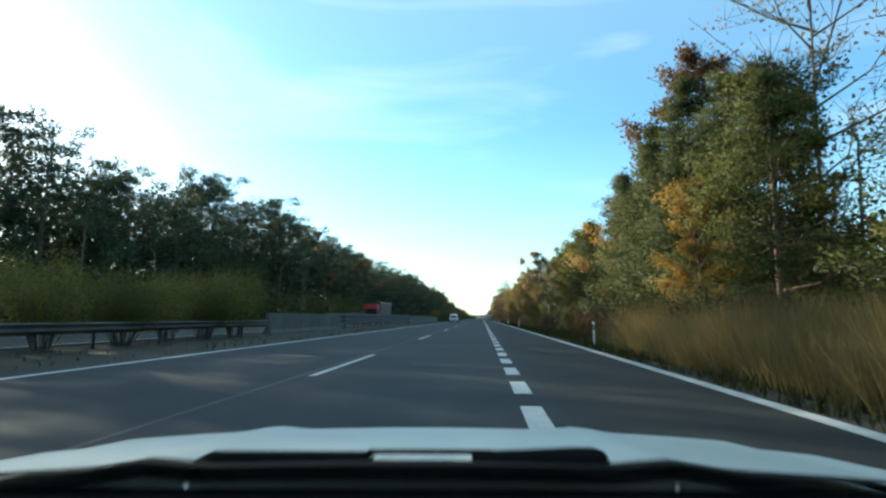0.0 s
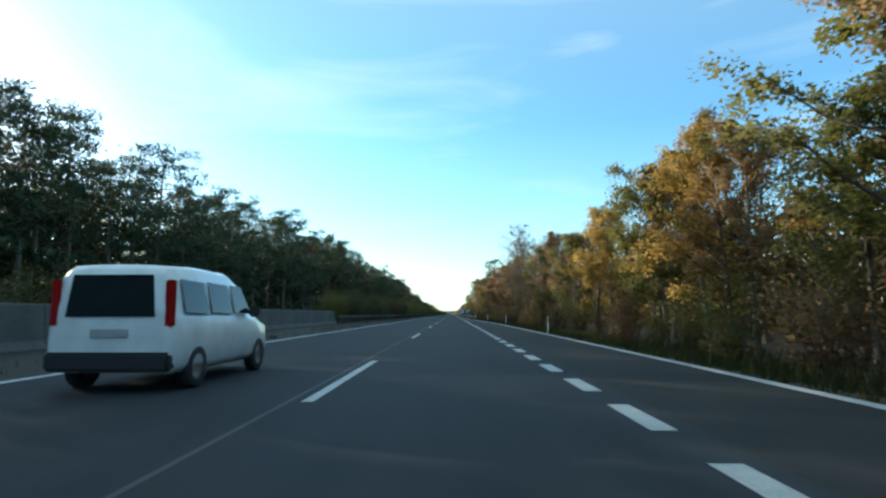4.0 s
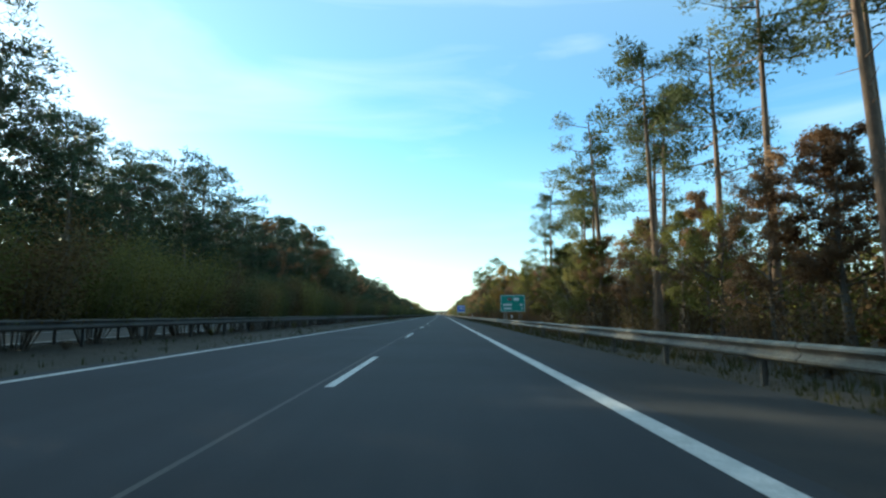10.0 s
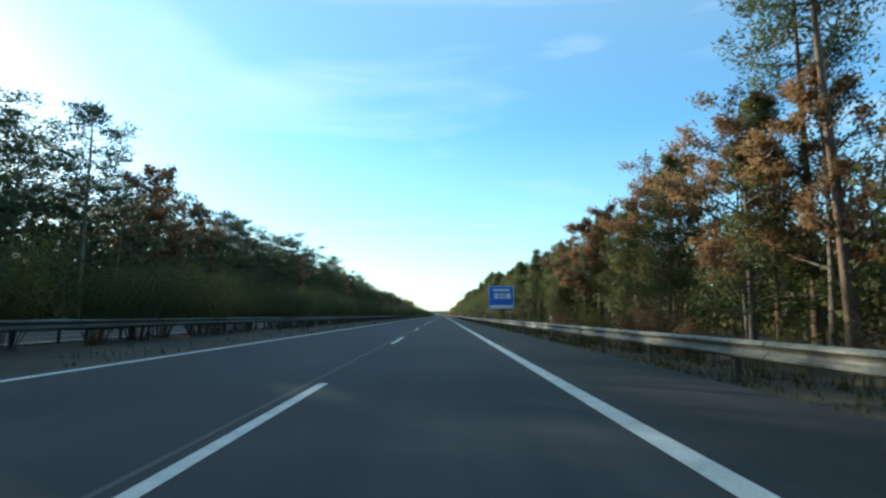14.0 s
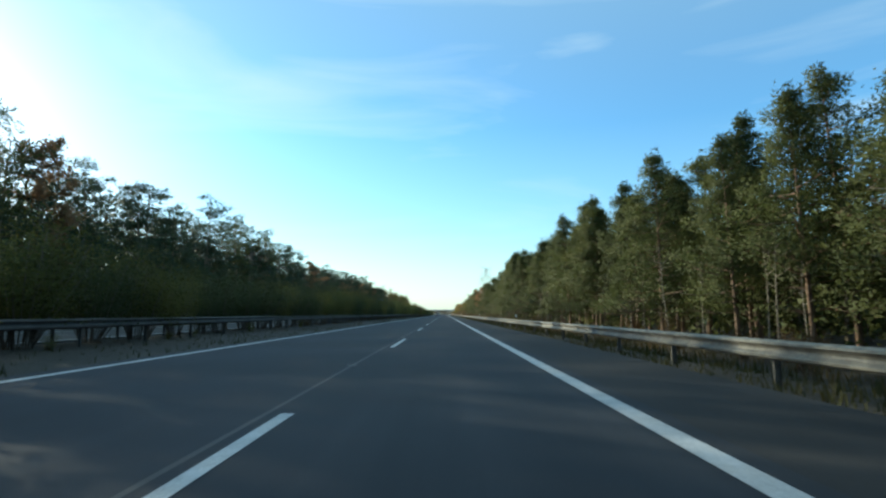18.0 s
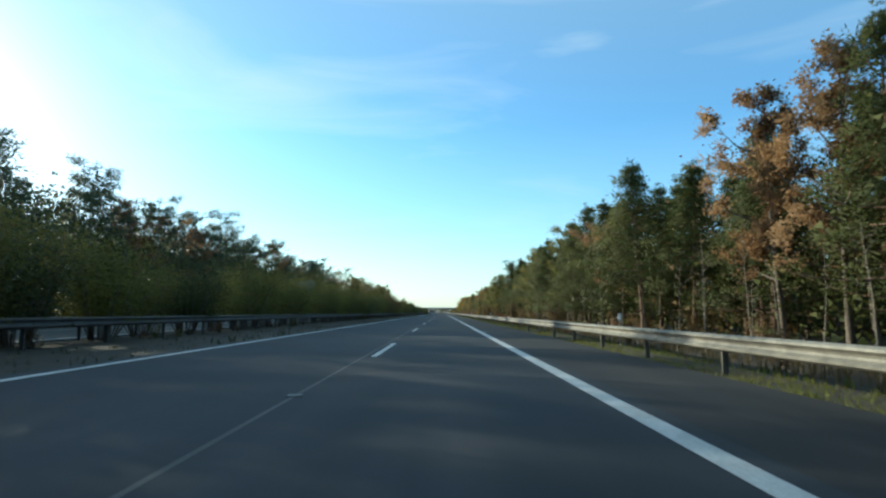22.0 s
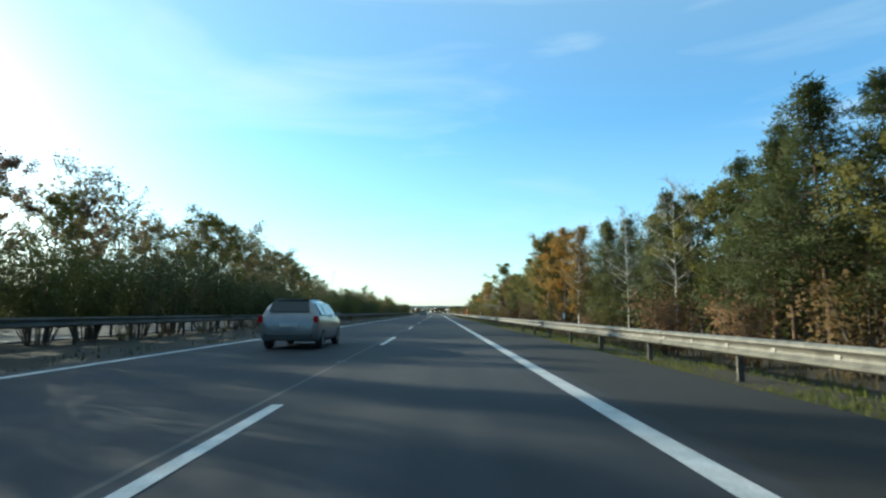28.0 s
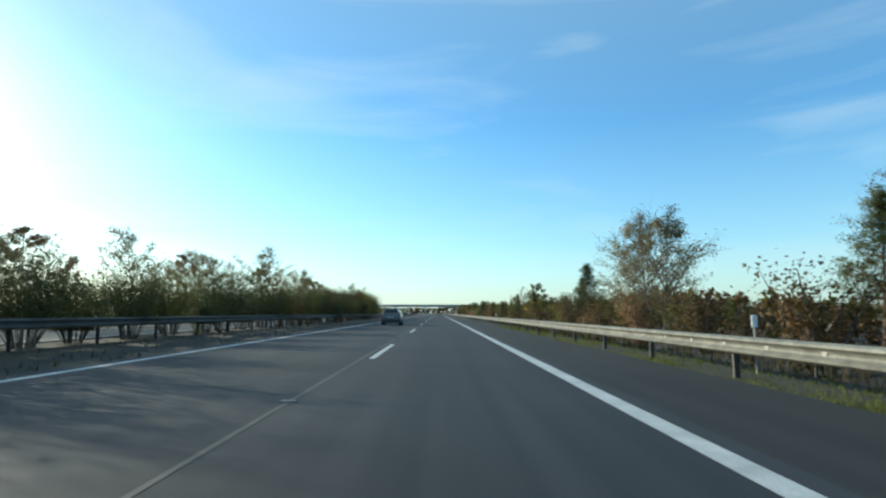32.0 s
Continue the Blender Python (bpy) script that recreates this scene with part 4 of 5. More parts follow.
STEM = boxed("reflector_stem", (-0.02, 0.02, -0.012, 0.012, -0.4, 0.93), M_POST)
for yy in (308, 357, 421, 470, 518, 565, 616, 667, 718, 770, 818, 868, 918, 970, 1034, 1084):
    ob = thing("reflector_post", pose(6.15, yy, -0.12), "white reflector head on a thin steel post behind the barrier", "roadside post", "reflector posts")
    part("stem", STEM, ob)
    part("head", HEAD, ob)


def sign(name, x, yy, w, z0, z1, face, label, bars, legs):
    ob = thing(name, pose(x, yy, -0.15, 0, 0, -4), label, "road sign")
    part("board", boxed("board", (-w / 2, w / 2, 0.0, 0.03, z0, z1), M_SIGN_BACK, 0.006), ob)
    part("face", boxed("face", (-w / 2 + 0.005, w / 2 - 0.005, -0.004, 0.0, z0 + 0.005, z1 - 0.005), face), ob)
    t = 0.035
    for d in ((-w / 2 + 0.04, w / 2 - 0.04, z1 - 0.075, z1 - 0.04), (-w / 2 + 0.04, w / 2 - 0.04, z0 + 0.04, z0 + 0.075), (-w / 2 + 0.04, -w / 2 + 0.04 + t, z0 + 0.075, z1 - 0.075), (w / 2 - 0.04 - t, w / 2 - 0.04, z0 + 0.075, z1 - 0.075)):
        part("border", boxed("border", (d[0], d[1], -0.008, -0.004, d[2], d[3]), M_SIGN_WHITE), ob)
    for x0, x1, a0, a1, m in bars:
        part("marking", boxed("marking", (x0, x1, -0.010, -0.004, a0, a1), m), ob)
    for lx in legs:
        part("leg", boxed("leg", (lx - 0.045, lx + 0.045, 0.03, 0.12, -0.4, z1 - 0.1), M_POST, 0.01), ob)
    return ob


W, K = M_SIGN_WHITE, M_SIGN_RED
sign("green_road_sign", 7.1, 363.7, 2.46, 1.5, 3.18, M_GREEN_SIGN, "green motorway direction sign with white writing on steel posts",
     [(-0.52, -0.12, 2.62, 2.9, K), (0.08, 0.62, 2.62, 2.9, W), (-0.95, -0.1, 2.1, 2.3, W), (0.72, 0.96, 2.1, 2.3, W), (-0.92, -0.14, 1.74, 1.92, W), (0.84, 0.96, 1.74, 1.92, W), (-0.42, -0.36, 2.68, 2.84, W), (-0.28, -0.22, 2.68, 2.84, W)],
     (-0.84, -0.64, 0.64, 0.84))
sign("blue_services_sign", 6.55, 499.0, 2.7, 1.85, 4.3, M_BLUE_SIGN, "blue motorway services sign with white symbols on two posts",
     [(-0.9, 0.9, 3.75, 3.95, W), (-0.75, -0.25, 2.95, 3.5, W), (-0.12, 0.38, 2.95, 3.5, W), (0.5, 1.0, 2.95, 3.5, W), (-1.2, 1.2, 1.95, 2.25, W), (-0.62, -0.38, 3.1, 3.35, M_BLACK), (0.02, 0.26, 3.1, 3.35, M_BLACK), (0.62, 0.88, 3.1, 3.35, M_BLACK)],
     (-0.9, 0.9))

far_sign = thing("sign_back", pose(-28.2, 813.5, -0.1, 0, 0, 6), "large blue-grey back of a sign across the motorway", "road sign")
part("board", boxed("board", (-1.75, 1.75, 0.0, 0.05, 2.1, 7.6), M_SIGN_BLUE_BACK, 0.01), far_sign)
for z in (2.9, 4.8, 6.8):
    part("stiffener", boxed("stiffener", (-1.7, 1.7, -0.07, 0.0, z - 0.05, z + 0.05), M_POST, 0.008), far_sign)
for x in (-1.1, 1.1):
    part("leg", boxed("leg", (x - 0.08, x + 0.08, -0.23, -0.07, -0.4, 7.4), M_POST, 0.012), far_sign)

# emergency telephone and its railing
sos = thing("emergency_phone", pose(6.75, 1016.2, -0.15, 0, 0, 12), "tall orange emergency telephone pillar behind the barrier", "emergency phone")
part("pillar", boxed("pillar", (-0.15, 0.15, -0.14, 0.14, -0.3, 2.06), M_ORANGE, 0.03), sos)
part("plinth", boxed("plinth", (-0.24, 0.24, -0.22, 0.22, -0.3, 0.06), M_CONCRETE, 0.02), sos)
part("call_panel", boxed("call_panel", (-0.10, 0.10, -0.162, -0.14, 1.05, 1.45), M_BLACK, 0.01), sos, None, "black call panel")
part("sign_plate", boxed("sign_plate", (-0.11, 0.11, -0.152, -0.14, 1.62, 1.84), M_SIGN_WHITE, 0.004), sos, None, "white sign plate")
rl = thing("railing", pose(7.6, 1016.4, -0.15), "thin steel pipe railing beside the orange pillar", "railing")
s = Soup()
s.tube([Vector((-0.4, 0, 0.95)), Vector((2.2, -1.5, 0.95))], [0.025, 0.025], 8)
part("rail_pipe", s.mesh("rail_pipe", M_POST, True), rl)
for f in (0.05, 0.5, 0.95):
    s = Soup()
    s.tube([Vector((-0.4 + 2.6 * f, -1.5 * f, -0.4)), Vector((-0.4 + 2.6 * f, -1.5 * f, 0.95))], [0.022, 0.022], 8)
    part("rail_post", s.mesh("rail_post", M_POST, True), rl)

# lamp-style arm and head stand in for a wooden pole's small crossarm
mast = thing("tall_mast", pose(-26.9, 1037, -0.1, 0, -1.5, 0), "slim grey mast with a short arm and small head beyond the opposite carriageway", "lamp post")
s = Soup()
s.tube([Vector((0, 0, -0.5)), Vector((0, 0, 5)), Vector((0, 0, 11.4))], [0.11, 0.085, 0.055], 10)
part("pole", s.mesh("pole", M_POST, True), mast)
s = Soup()
s.tube([Vector((0, 0, 11.3)), Vector((0.2, 0, 11.6)), Vector((0.5, 0, 11.6))], [0.04, 0.04, 0.035], 6)
part("arm", s.mesh("arm", M_POST, True), mast)
part("mast_head", boxed("mast_head", (0.35, 0.75, -0.11, 0.11, 11.54, 11.68), M_SIGN_BACK, 0.03), mast)

bridge = thing("road_bridge", pose(0, 1453, 0), "grey concrete road bridge across the motorway", "bridge")
part("deck", boxed("deck", (-48, 40, -4, 4, 5.6, 6.6), M_CONCRETE, 0.05), bridge)
for x in (-10.6, -34.0, 13.0):
    part("pier", boxed("pier", (x - 0.6, x + 0.6, -3, 3, -0.5, 5.6), M_CONCRETE, 0.1), bridge)
for yy in (-3.9, 3.9):
    part("parapet", boxed("parapet", (-48, 40, yy - 0.05, yy + 0.05, 6.6, 7.5), M_POST), bridge)
for x0, x1 in ((-75, -46), (38, 70)):
    bm = bmesh.new()
    vs = [bm.verts.new(v) for v in ((x0 if x0 < 0 else x1, -14, -0.3), (x0 if x0 < 0 else x1, 14, -0.3), (-42 if x0 < 0 else 34, -5, -0.3), (-42 if x0 < 0 else 34, 5, -0.3), (-48 if x0 < 0 else 40, -4.2, 6.5), (-48 if x0 < 0 else 40, 4.2, 6.5), (x0 if x0 < 0 else x1, -4.2, 6.5), (x0 if x0 < 0 else x1, 4.2, 6.5))]
    bmesh.ops.convex_hull(bm, input=vs)
    part("embankment", solid("embankment", bm, M_VERGE), bridge, None, "grass-grown earth embankment")

# ---------------------------------------------------------------- vehicles
def carpaint(name, c, metal=0.0):
    m, n, l, b = mat(name, 0.32, metal)
    v = coords(n, l)
    soil = noisy(n, l, 2.2, 5, v)
    l.new(ramp(n, l, soil, [(0.3, tuple(k * 0.78 for k in c)), (0.65, c)]), b.inputs["Base Color"])
    b.inputs["Coat Weight"].default_value, b.inputs["Coat Roughness"].default_value = 0.6, 0.08
    return m


M_CAR_WHITE = carpaint("white_car_paint", (0.72, 0.73, 0.72))
M_CAR_SILVER = carpaint("silver_car_paint", (0.17, 0.175, 0.185), 0.5)
# silver paint again, with the shade on the car put into the colour
M_CAR_SHADED = carpaint("shaded_silver_car_paint", (0.10, 0.105, 0.11), 0.4)
# bonnet and wings: greyer, less glossy white than the other panels
M_BONNET = carpaint("dull_white_car_paint", (0.44, 0.455, 0.44))
M_BONNET.node_tree.nodes["Principled BSDF"].inputs["Roughness"].default_value = 0.6
M_BONNET.node_tree.nodes["Principled BSDF"].inputs["Coat Weight"].default_value = 0.08
M_TRIM = surface("matt_black_trim", (0.006, 0.006, 0.007), (0.012, 0.012, 0.013), 5, 90, 0.95, bumps=0.2, dist=0.002)
M_TRIM.node_tree.nodes["Principled BSDF"].inputs["Specular IOR Level"].default_value = 0.1
M_TRUCK_RED = carpaint("red_truck_paint", (0.42, 0.02, 0.025))
M_CURTAIN = surface("truck_curtain", (0.035, 0.016, 0.018), (0.06, 0.028, 0.03), 1.5, 12, 0.6, bumps=0.1)
M_GLASS = plain("tinted_window_glass", (0.015, 0.02, 0.024), 0.06)
M_TYRE = surface("tyre_rubber", (0.014, 0.014, 0.014), (0.03, 0.03, 0.03), 8, 60, 0.85)
M_RIM = plain("alloy_rim", (0.35, 0.35, 0.36), 0.35, 0.8)
M_TAIL = plain("red_tail_lamp", (0.30, 0.008, 0.01), 0.15, 0, 0.5)
M_PLATE = plain("plate_sheet", (0.34, 0.34, 0.33), 0.5)


def lathe_wheel(r, w):
    s, rim = Soup(), Soup()
    n = 20
    prof = [(r * 0.62, -w / 2), (r * 0.93, -w / 2), (r, -w * 0.36), (r, w * 0.36), (r * 0.93, w / 2), (r * 0.62, w / 2)]
    for soup, pr in ((s, prof), (rim, [(0.0, w * 0.3), (r * 0.2, w * 0.36), (r * 0.5, w * 0.3), (r * 0.62, w * 0.48), (r * 0.62, -w * 0.48), (0.0, -w * 0.4)])):
        for k in range(n):
            an = 2 * math.pi * k / n
            soup.v += [Vector((x, rr * math.cos(an), rr * math.sin(an))) for rr, x in pr]
        m = len(pr)
        for k in range(n):
            for j in range(m - 1):
                a0, b0 = k * m + j, ((k + 1) % n) * m + j
                soup.f.append((a0, a0 + 1, b0 + 1, b0))
    return s.mesh("tyre", M_TYRE, True), rim.mesh("rim", M_RIM, True)


def shell(sections, material, name="body"):
    """A car's outer skin, lofted through (y, z_sill, z_waist, z_roof, half width, half roof width)."""
    s, ring = Soup(), 0
    for y, zb, zw, zr, w, rw in sections:
        half = [(0, zb), (w * 0.9, zb), (w * 0.985, zb + 0.12), (w, (zb + zw) / 2), (w * 0.985, zw - 0.03), (w * 0.965, zw), ((w * 0.96 + rw) / 2 + 0.015, (zw + zr) / 2), (rw, zr - 0.07), (rw * 0.86, zr - 0.012), (rw * 0.45, zr + 0.008), (0, zr + 0.012)]
        loop = half + [(-x, z) for x, z in half[-2:0:-1]]
        ring = len(loop)
        s.v += [Vector((x, y, z)) for x, z in loop]
    for i in range(len(sections) - 1):
        for k in range(ring):
            a0, b0 = i * ring + k, i * ring + (k + 1) % ring
            s.f.append((a0, b0, b0 + ring, a0 + ring))
    last = (len(sections) - 1) * ring
    s.f += [tuple(range(ring))[::-1], tuple(range(last, last + ring))]
    return s.mesh(name, material, True)


def panel(points, material, name, lift=(0, 0, 0)):
    """A flat pane with 8 mm of depth from its corner points."""
    ps = [Vector(p) + Vector(lift) for p in points]
    nrm = (ps[1] - ps[0]).cross(ps[2] - ps[0]).normalized() * 0.008
    k = len(ps)
    vs = ps + [p - nrm for p in ps]
    fs = [tuple(range(k)), tuple(range(2 * k - 1, k - 1, -1))] + [((i + 1) % k, i, k + i, k + (i + 1) % k) for i in range(k)]
    return mesh_of(name, vs, fs, material)


def fit_wheels(car, ys, half, r, w=0.2):
    tyre, rim = lathe_wheel(r, w)
    for yy in ys:
        for sx in (1, -1):
            t = part("wheel", tyre, car, pose(sx * (half - w * 0.5), yy, r, 0, 0, 0 if sx > 0 else 180))
            part("rim", rim, t)


def estate(x, yy, paint, label):
    car = thing("estate_car", pose(x, yy, 0.0), label, "car", "cars on the motorway")
    secs = [(0.0, 0.42, 0.62, 0.70, 0.62, 0.5), (0.03, 0.30, 0.86, 0.93, 0.80, 0.62), (0.12, 0.26, 0.97, 1.06, 0.85, 0.66), (0.30, 0.24, 0.98, 1.40, 0.865, 0.60), (0.55, 0.22, 0.97, 1.47, 0.865, 0.57), (1.5, 0.2, 0.95, 1.48, 0.865, 0.57),
            (2.4, 0.2, 0.94, 1.43, 0.865, 0.56), (2.75, 0.2, 0.94, 1.26, 0.865, 0.60), (3.2, 0.2, 0.92, 1.0, 0.865, 0.66), (3.85, 0.22, 0.80, 0.86, 0.83, 0.62), (4.15, 0.25, 0.66, 0.72, 0.75, 0.55), (4.24, 0.35, 0.5, 0.55, 0.62, 0.45)]
    part("body", shell(secs, paint), car)
    part("rear_window", panel([(-0.60, 0.125, 1.085), (0.60, 0.125, 1.085), (0.53, 0.285, 1.386), (-0.53, 0.285, 1.386)], M_GLASS, "rear_window", (0, -0.03, 0.016)), car)
    for sx in (1, -1):
        for y0, y1, nm in ((0.5, 1.05, "quarter_window"), (1.12, 1.85, "side_window"), (1.93, 2.75, "side_window")):
            pts = [(sx * 0.855, y0, 1.0), (sx * 0.855, y1, 0.99), (sx * 0.63, min(y1, 2.5), 1.36), (sx * 0.63, y0 + 0.06, 1.37)]
            part(nm, panel(pts if sx > 0 else pts[::-1], M_GLASS, nm, (sx * 0.012, 0, 0)), car)
        part("tail_lamp", boxed("tail_lamp", (sx * 0.80 - 0.09, sx * 0.80 + 0.05, -0.02 + 0.02, 0.16, 0.78, 0.98), M_TAIL, 0.025), car, None, "red tail lamp")
        part("roof_rail", boxed("roof_rail", (sx * 0.5 - 0.015, sx * 0.5 + 0.015, 0.7, 2.3, 1.47, 1.51), M_BLACK, 0.01), car)
        part("wing_mirror", boxed("wing_mirror", (min(sx * 0.86, sx * 1.02), max(sx * 0.86, sx * 1.02), 2.62, 2.74, 0.96, 1.1), paint, 0.03), car)
    part("bumper_insert", boxed("bumper_insert", (-0.72, 0.72, -0.012, 0.14, 0.28, 0.46), M_BLACK, 0.02), car)
    part("number_plate", boxed("number_plate", (-0.26, 0.26, -0.02, 0.03, 0.66, 0.77), M_PLATE, 0.004), car)
    part("spoiler", boxed("spoiler", (-0.52, 0.52, 0.22, 0.55, 1.445, 1.475), paint, 0.012), car)
    fit_wheels(car, (0.8, 3.3), 0.865, 0.30)
    return car


estate(-4.12, 908.0, M_CAR_SILVER, "silver estate car with roof rails in the passing lane")
# a second copy of the silver car, farther on, in the shaded paint
estate(-4.3, 1072.0, M_CAR_SHADED, "the silver estate car again, farther on in the passing lane, shade in its paint")

van = thing("delivery_van", pose(-4.55, 119.0, 0.0), "white high-roofed van with dark bumpers in the passing lane", "van", "cars on the motorway")
secs = [(0.0, 0.34, 0.98, 1.12, 0.80, 0.72), (0.03, 0.30, 1.02, 1.66, 0.86, 0.70), (0.14, 0.27, 1.04, 1.76, 0.90, 0.70), (1.0, 0.25, 1.04, 1.81, 0.91, 0.70), (2.2, 0.25, 1.02, 1.80, 0.91, 0.69), (2.7, 0.25, 1.0, 1.62, 0.91, 0.70), (3.15, 0.25, 0.98, 1.16, 0.90, 0.74), (3.8, 0.26, 0.86, 0.95, 0.87, 0.66), (4.1, 0.28, 0.7, 0.78, 0.78, 0.58), (4.2, 0.35, 0.52, 0.58, 0.66, 0.5)]
part("body", shell(secs, M_CAR_WHITE), van)
part("rear_window", panel([(-0.62, 0.0, 1.04), (0.62, 0.0, 1.04), (0.56, 0.03, 1.62), (-0.56, 0.03, 1.62)], M_GLASS, "rear_window", (0, -0.014, 0)), van)
for sx in (1, -1):
    for y0, y1 in ((0.3, 1.1), (1.18, 2.0), (2.08, 2.85)):
        pts = [(sx * 0.89, y0, 1.1), (sx * 0.89, y1, 1.08), (sx * 0.765, min(y1, 2.6), 1.56), (sx * 0.765, y0 + 0.04, 1.58)]
        part("side_window", panel(pts if sx > 0 else pts[::-1], M_GLASS, "side_window", (sx * 0.014, 0, 0)), van)
    part("tail_lamp", boxed("tail_lamp", (sx * 0.79 - 0.05, sx * 0.79 + 0.08, -0.01, 0.08, 0.9, 1.55), M_TAIL, 0.02), van, None, "tall red tail lamp")
    part("wing_mirror", boxed("wing_mirror", (min(sx * 0.9, sx * 1.08), max(sx * 0.9, sx * 1.08), 2.75, 2.88, 1.02, 1.22), M_BLACK, 0.03), van)
part("bumper", boxed("bumper", (-0.86, 0.86, -0.06, 0.14, 0.30, 0.56), M_BLACK, 0.04), van, None, "dark plastic rear bumper")
part("number_plate", boxed("number_plate", (-0.26, 0.26, -0.02, 0.01, 0.76, 0.87), M_PLATE, 0.004), van)
fit_wheels(van, (0.75, 3.35), 0.91, 0.31)


def lorry(x, y_front, paint, curtain, label):
    """An articulated lorry that comes towards -y."""
    ob = thing("lorry", pose(x, y_front, 0.0), label, "truck", "")
    part("cab", boxed("cab", (-1.22, 1.22, 0.0, 2.1, 0.55, 3.55), paint, 0.12), ob)
    part("windscreen", boxed("windscreen", (-1.08, 1.08, -0.015, 0.05, 1.75, 2.75), M_GLASS, 0.02), ob)
    part("grille", boxed("grille", (-0.85, 0.85, -0.02, 0.05, 0.85, 1.55), M_BLACK, 0.02), ob)
    for sx in (1, -1):
        part("side_window", boxed("side_window", (sx * 1.222 - 0.01, sx * 1.222 + 0.01, 0.3, 1.15, 1.75, 2.6), M_GLASS, 0.004), ob)
        part("headlamp", boxed("headlamp", (sx * 0.98 - 0.16, sx * 0.98 + 0.16, -0.02, 0.05, 0.75, 0.98), M_SIGN_WHITE, 0.02), ob)
    part("trailer", boxed("trailer", (-1.27, 1.27, 2.75, 15.6, 1.1, 4.0), curtain, 0.04), ob, None, "closed curtain-sided trailer")
    part("roof_edge", boxed("roof_edge", (1.25, 1.30, 2.75, 15.6, 3.92, 4.02), M_SIGN_BACK), ob)
    part("chassis", boxed("chassis", (-0.45, 0.45, 0.4, 15.3, 0.7, 1.08), M_BLACK, 0.02), ob)
    part("side_guard", boxed("side_guard", (1.18, 1.22, 5.6, 11.0, 0.5, 1.0), M_POST, 0.01), ob)
    fit_wheels(ob, (1.2, 4.4, 11.2, 12.5, 13.8), 1.25, 0.5, 0.32)
    return ob


lorry(-18.9, 101.6, M_TRUCK_RED, M_CURTAIN, "red lorry with a dark curtain-sided trailer")

# the white car at the start of the drive; its front screen is open
own = thing("white_car", pose(1.46, 0.0, 0.0, 0, 0, 3.2), "white hatchback with a broad bonnet and black wiper", "car", "cars on the motorway")


def bonnet_z(u, v):
    """Height of the front skin across (u) and along (v)."""
    crown = 0.879 - 0.028 * (abs(u) / 0.7) ** 2 - 2.5 * max(0.0, abs(u) - 0.93) ** 1.5
    crease = 0.010 * math.exp(-((abs(u) - 0.36) / 0.05) ** 2)
    drop = 0.105 * max(0.0, v - 0.8) + 1.6 * max(0.0, v - 1.36) ** 2
    return crown + crease - drop


def skin(u0, u1, v0, v1, nu, nv, name, material, off=0.0):
    s = Soup()
    for layer in (0.0, -0.02):
        for j in range(nv + 1):
            for i in range(nu + 1):
                u, v = u0 + (u1 - u0) * i / nu, v0 + (v1 - v0) * j / nv
                s.v.append(Vector((u, v, bonnet_z(u, v) + off + layer)))
    m, base = nu + 1, (nu + 1) * (nv + 1)
    for j in range(nv):
        for i in range(nu):
            k = j * m + i
            s.f += [(k, k + 1, k + 1 + m, k + m), (base + k + m, base + k + 1 + m, base + k + 1, base + k)]
    return s.mesh(name, material, True)


part("bonnet", skin(-0.70, 0.70, 0.80, 1.84, 40, 26, "bonnet", M_BONNET), own)
part("wing", skin(0.708, 0.98, 0.70, 1.84, 8, 26, "wing", M_BONNET, -0.012), own)
part("wing", skin(-0.98, -0.708, 0.70, 1.84, 8, 26, "wing", M_BONNET, -0.012), own)
for sx in (1, -1):
    part("wing_side", boxed("wing_side", (min(sx * 0.93, sx * 0.97), max(sx * 0.93, sx * 0.97), -2.2, 1.7, 0.4, 0.62), M_CAR_WHITE, 0.012), own)
    part("sill", boxed("sill", (min(sx * 0.80, sx * 0.88), max(sx * 0.80, sx * 0.88), -2.0, 0.9, 0.2, 0.45), M_BLACK, 0.02), own)
    s = Soup()
    s.tube([Vector((sx * 0.80, 0.62, 0.84)), Vector((sx * 0.70, 0.1, 1.2)), Vector((sx * 0.62, -0.35, 1.46))], [0.035, 0.035, 0.04], 8)
    part("screen_pillar", s.mesh("screen_pillar", M_CAR_WHITE, True), own)
    s = Soup()
    s.tube([Vector((sx * 0.82, -2.1, 0.8)), Vector((sx * 0.64, -1.9, 1.44))], [0.05, 0.05], 8)
    part("rear_pillar", s.mesh("rear_pillar", M_CAR_WHITE, True), own)
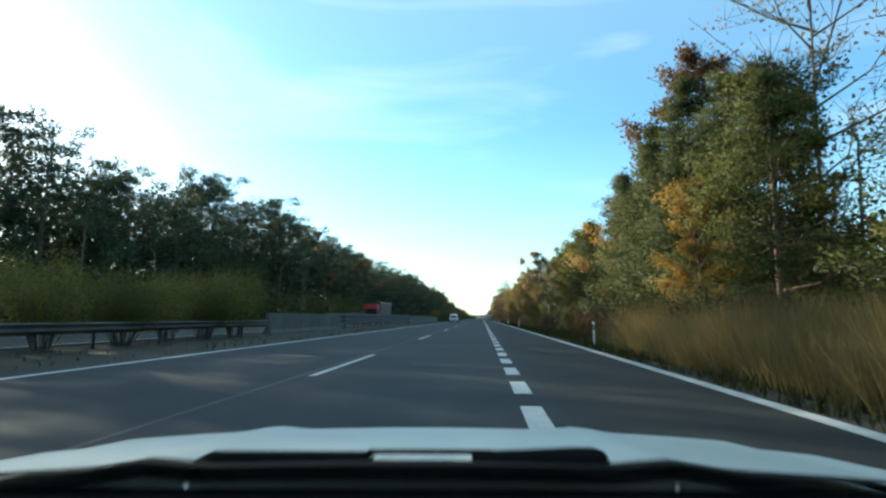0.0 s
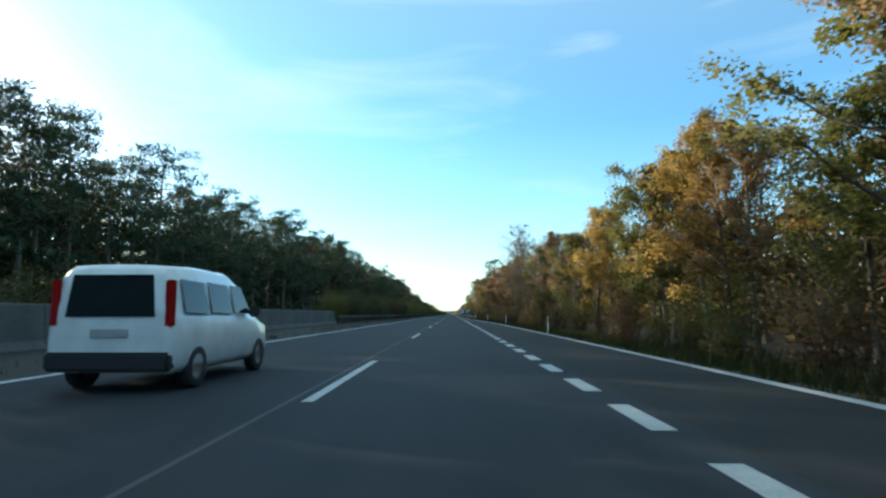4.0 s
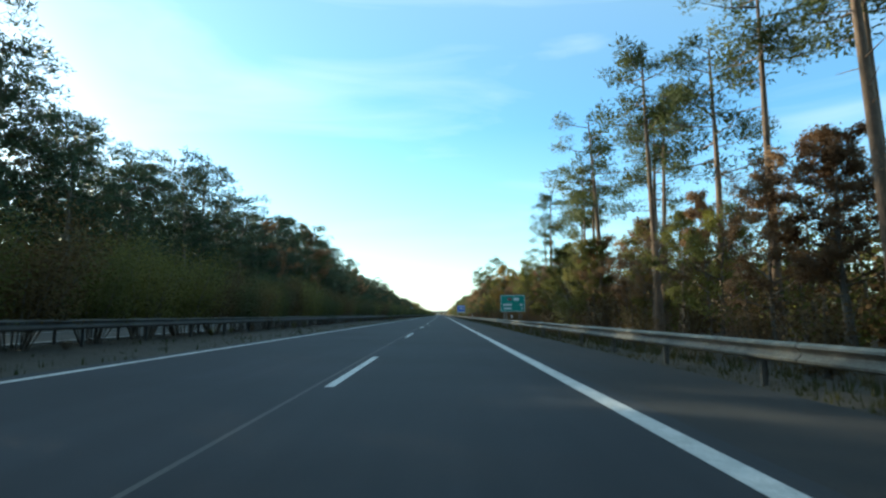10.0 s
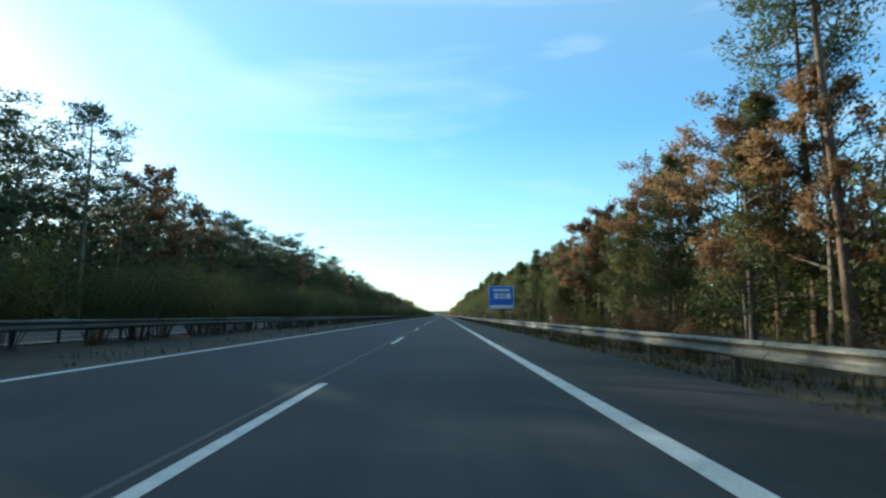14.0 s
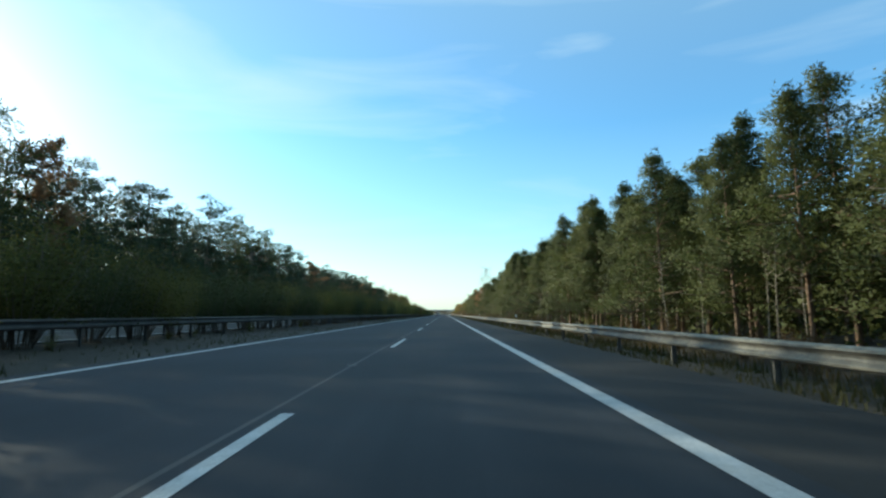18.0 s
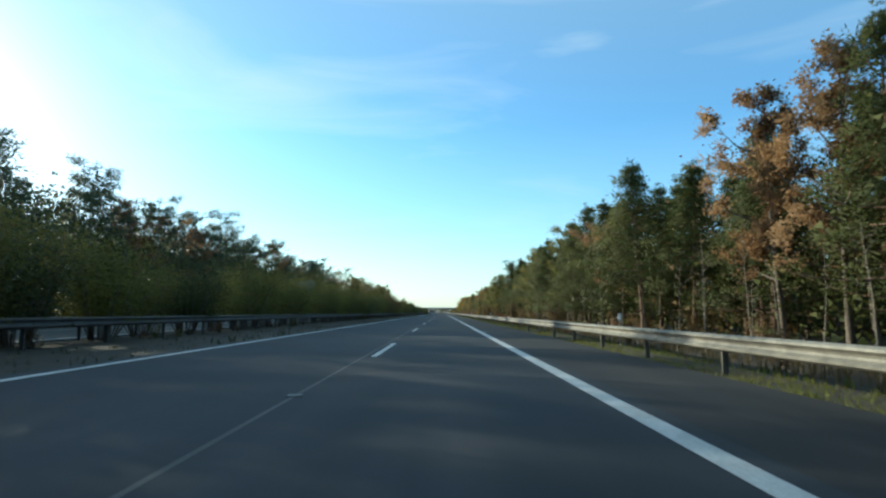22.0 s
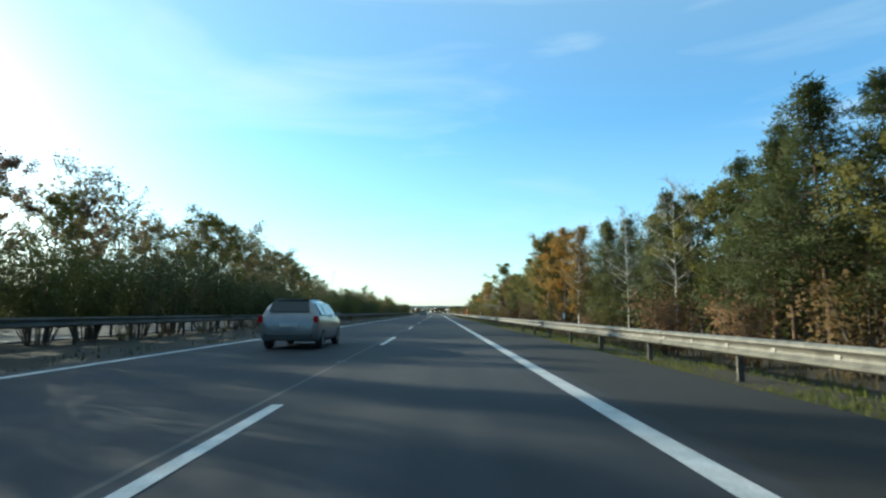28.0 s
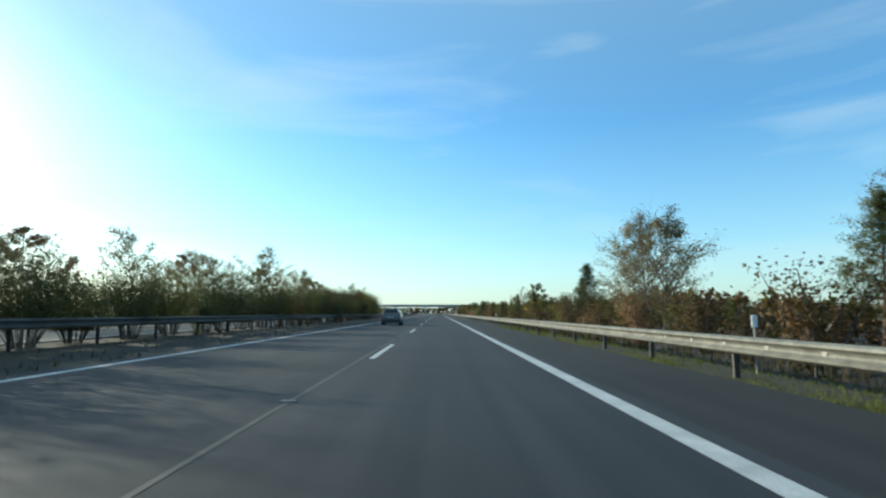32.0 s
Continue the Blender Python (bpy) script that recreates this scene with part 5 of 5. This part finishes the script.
part("roof", boxed("roof", (-0.64, 0.64, -2.0, -0.32, 1.45, 1.49), M_CAR_WHITE, 0.015), own)
part("bumper", boxed("bumper", (-0.86, 0.86, 1.70, 1.92, 0.25, 0.55), M_CAR_WHITE, 0.06), own)
part("grille", boxed("grille", (-0.5, 0.5, 1.74, 1.86, 0.50, 0.60), M_BLACK, 0.02), own)
part("tailgate", boxed("tailgate", (-0.8, 0.8, -2.22, -2.12, 0.35, 0.95), M_CAR_WHITE, 0.03), own)
part("scuttle", boxed("scuttle", (-0.80, 0.80, 0.60, 0.82, 0.78, 0.842), M_TRIM, 0.012), own, None, "black plastic scuttle panel")
part("dashboard", boxed("dashboard", (-0.74, 0.74, 0.16, 0.62, 0.62, 0.868), M_TRIM, 0.035), own, None, "black dashboard top")
wiper = part("wiper_arm", boxed("wiper_arm", (-0.06, 0.12, 0.815, 0.825, 0.887, 0.893), M_TRIM, 0.002), own, None, "thin black wiper arm")
bm = bmesh.new()
box(bm, -0.29, -0.05, 0.805, 0.83, 0.872, 0.890, 0.006)
part("wiper_blade", solid("wiper_blade", bm, M_TRIM), wiper, None, "black rubber wiper blade")
s = Soup()                                                # the domed cover of the wiper's spindle
s.tube([Vector((x, 0.82, 0.878 + 0.3 * r)) for x, r in ((0.09, 0.010), (0.17, 0.0125), (0.235, 0.015), (0.262, 0.0145), (0.277, 0.010), (0.283, 0.003))], [0.010, 0.0125, 0.015, 0.0145, 0.010, 0.003], 12)
part("spindle_cover", s.mesh("spindle_cover", M_TRIM, True), wiper, None, "domed black spindle cover")
s = Soup()
s.tube([Vector((-0.30, 0.8, 0.868)), Vector((-0.295, 0.82, 0.876)), Vector((-0.28, 0.82, 0.88))], [0.008, 0.009, 0.007], 8)
part("nozzle", s.mesh("nozzle", M_TRIM, True), own, None, "small black washer nozzle")
part("scuttle_lip", skin(-0.80, 0.80, 0.775, 0.806, 40, 2, "scuttle_lip", M_TRIM, 0.004), own, None, "black rubber seal along the bonnet")
fit_wheels(own, (-1.5, 1.05), 0.9, 0.31)
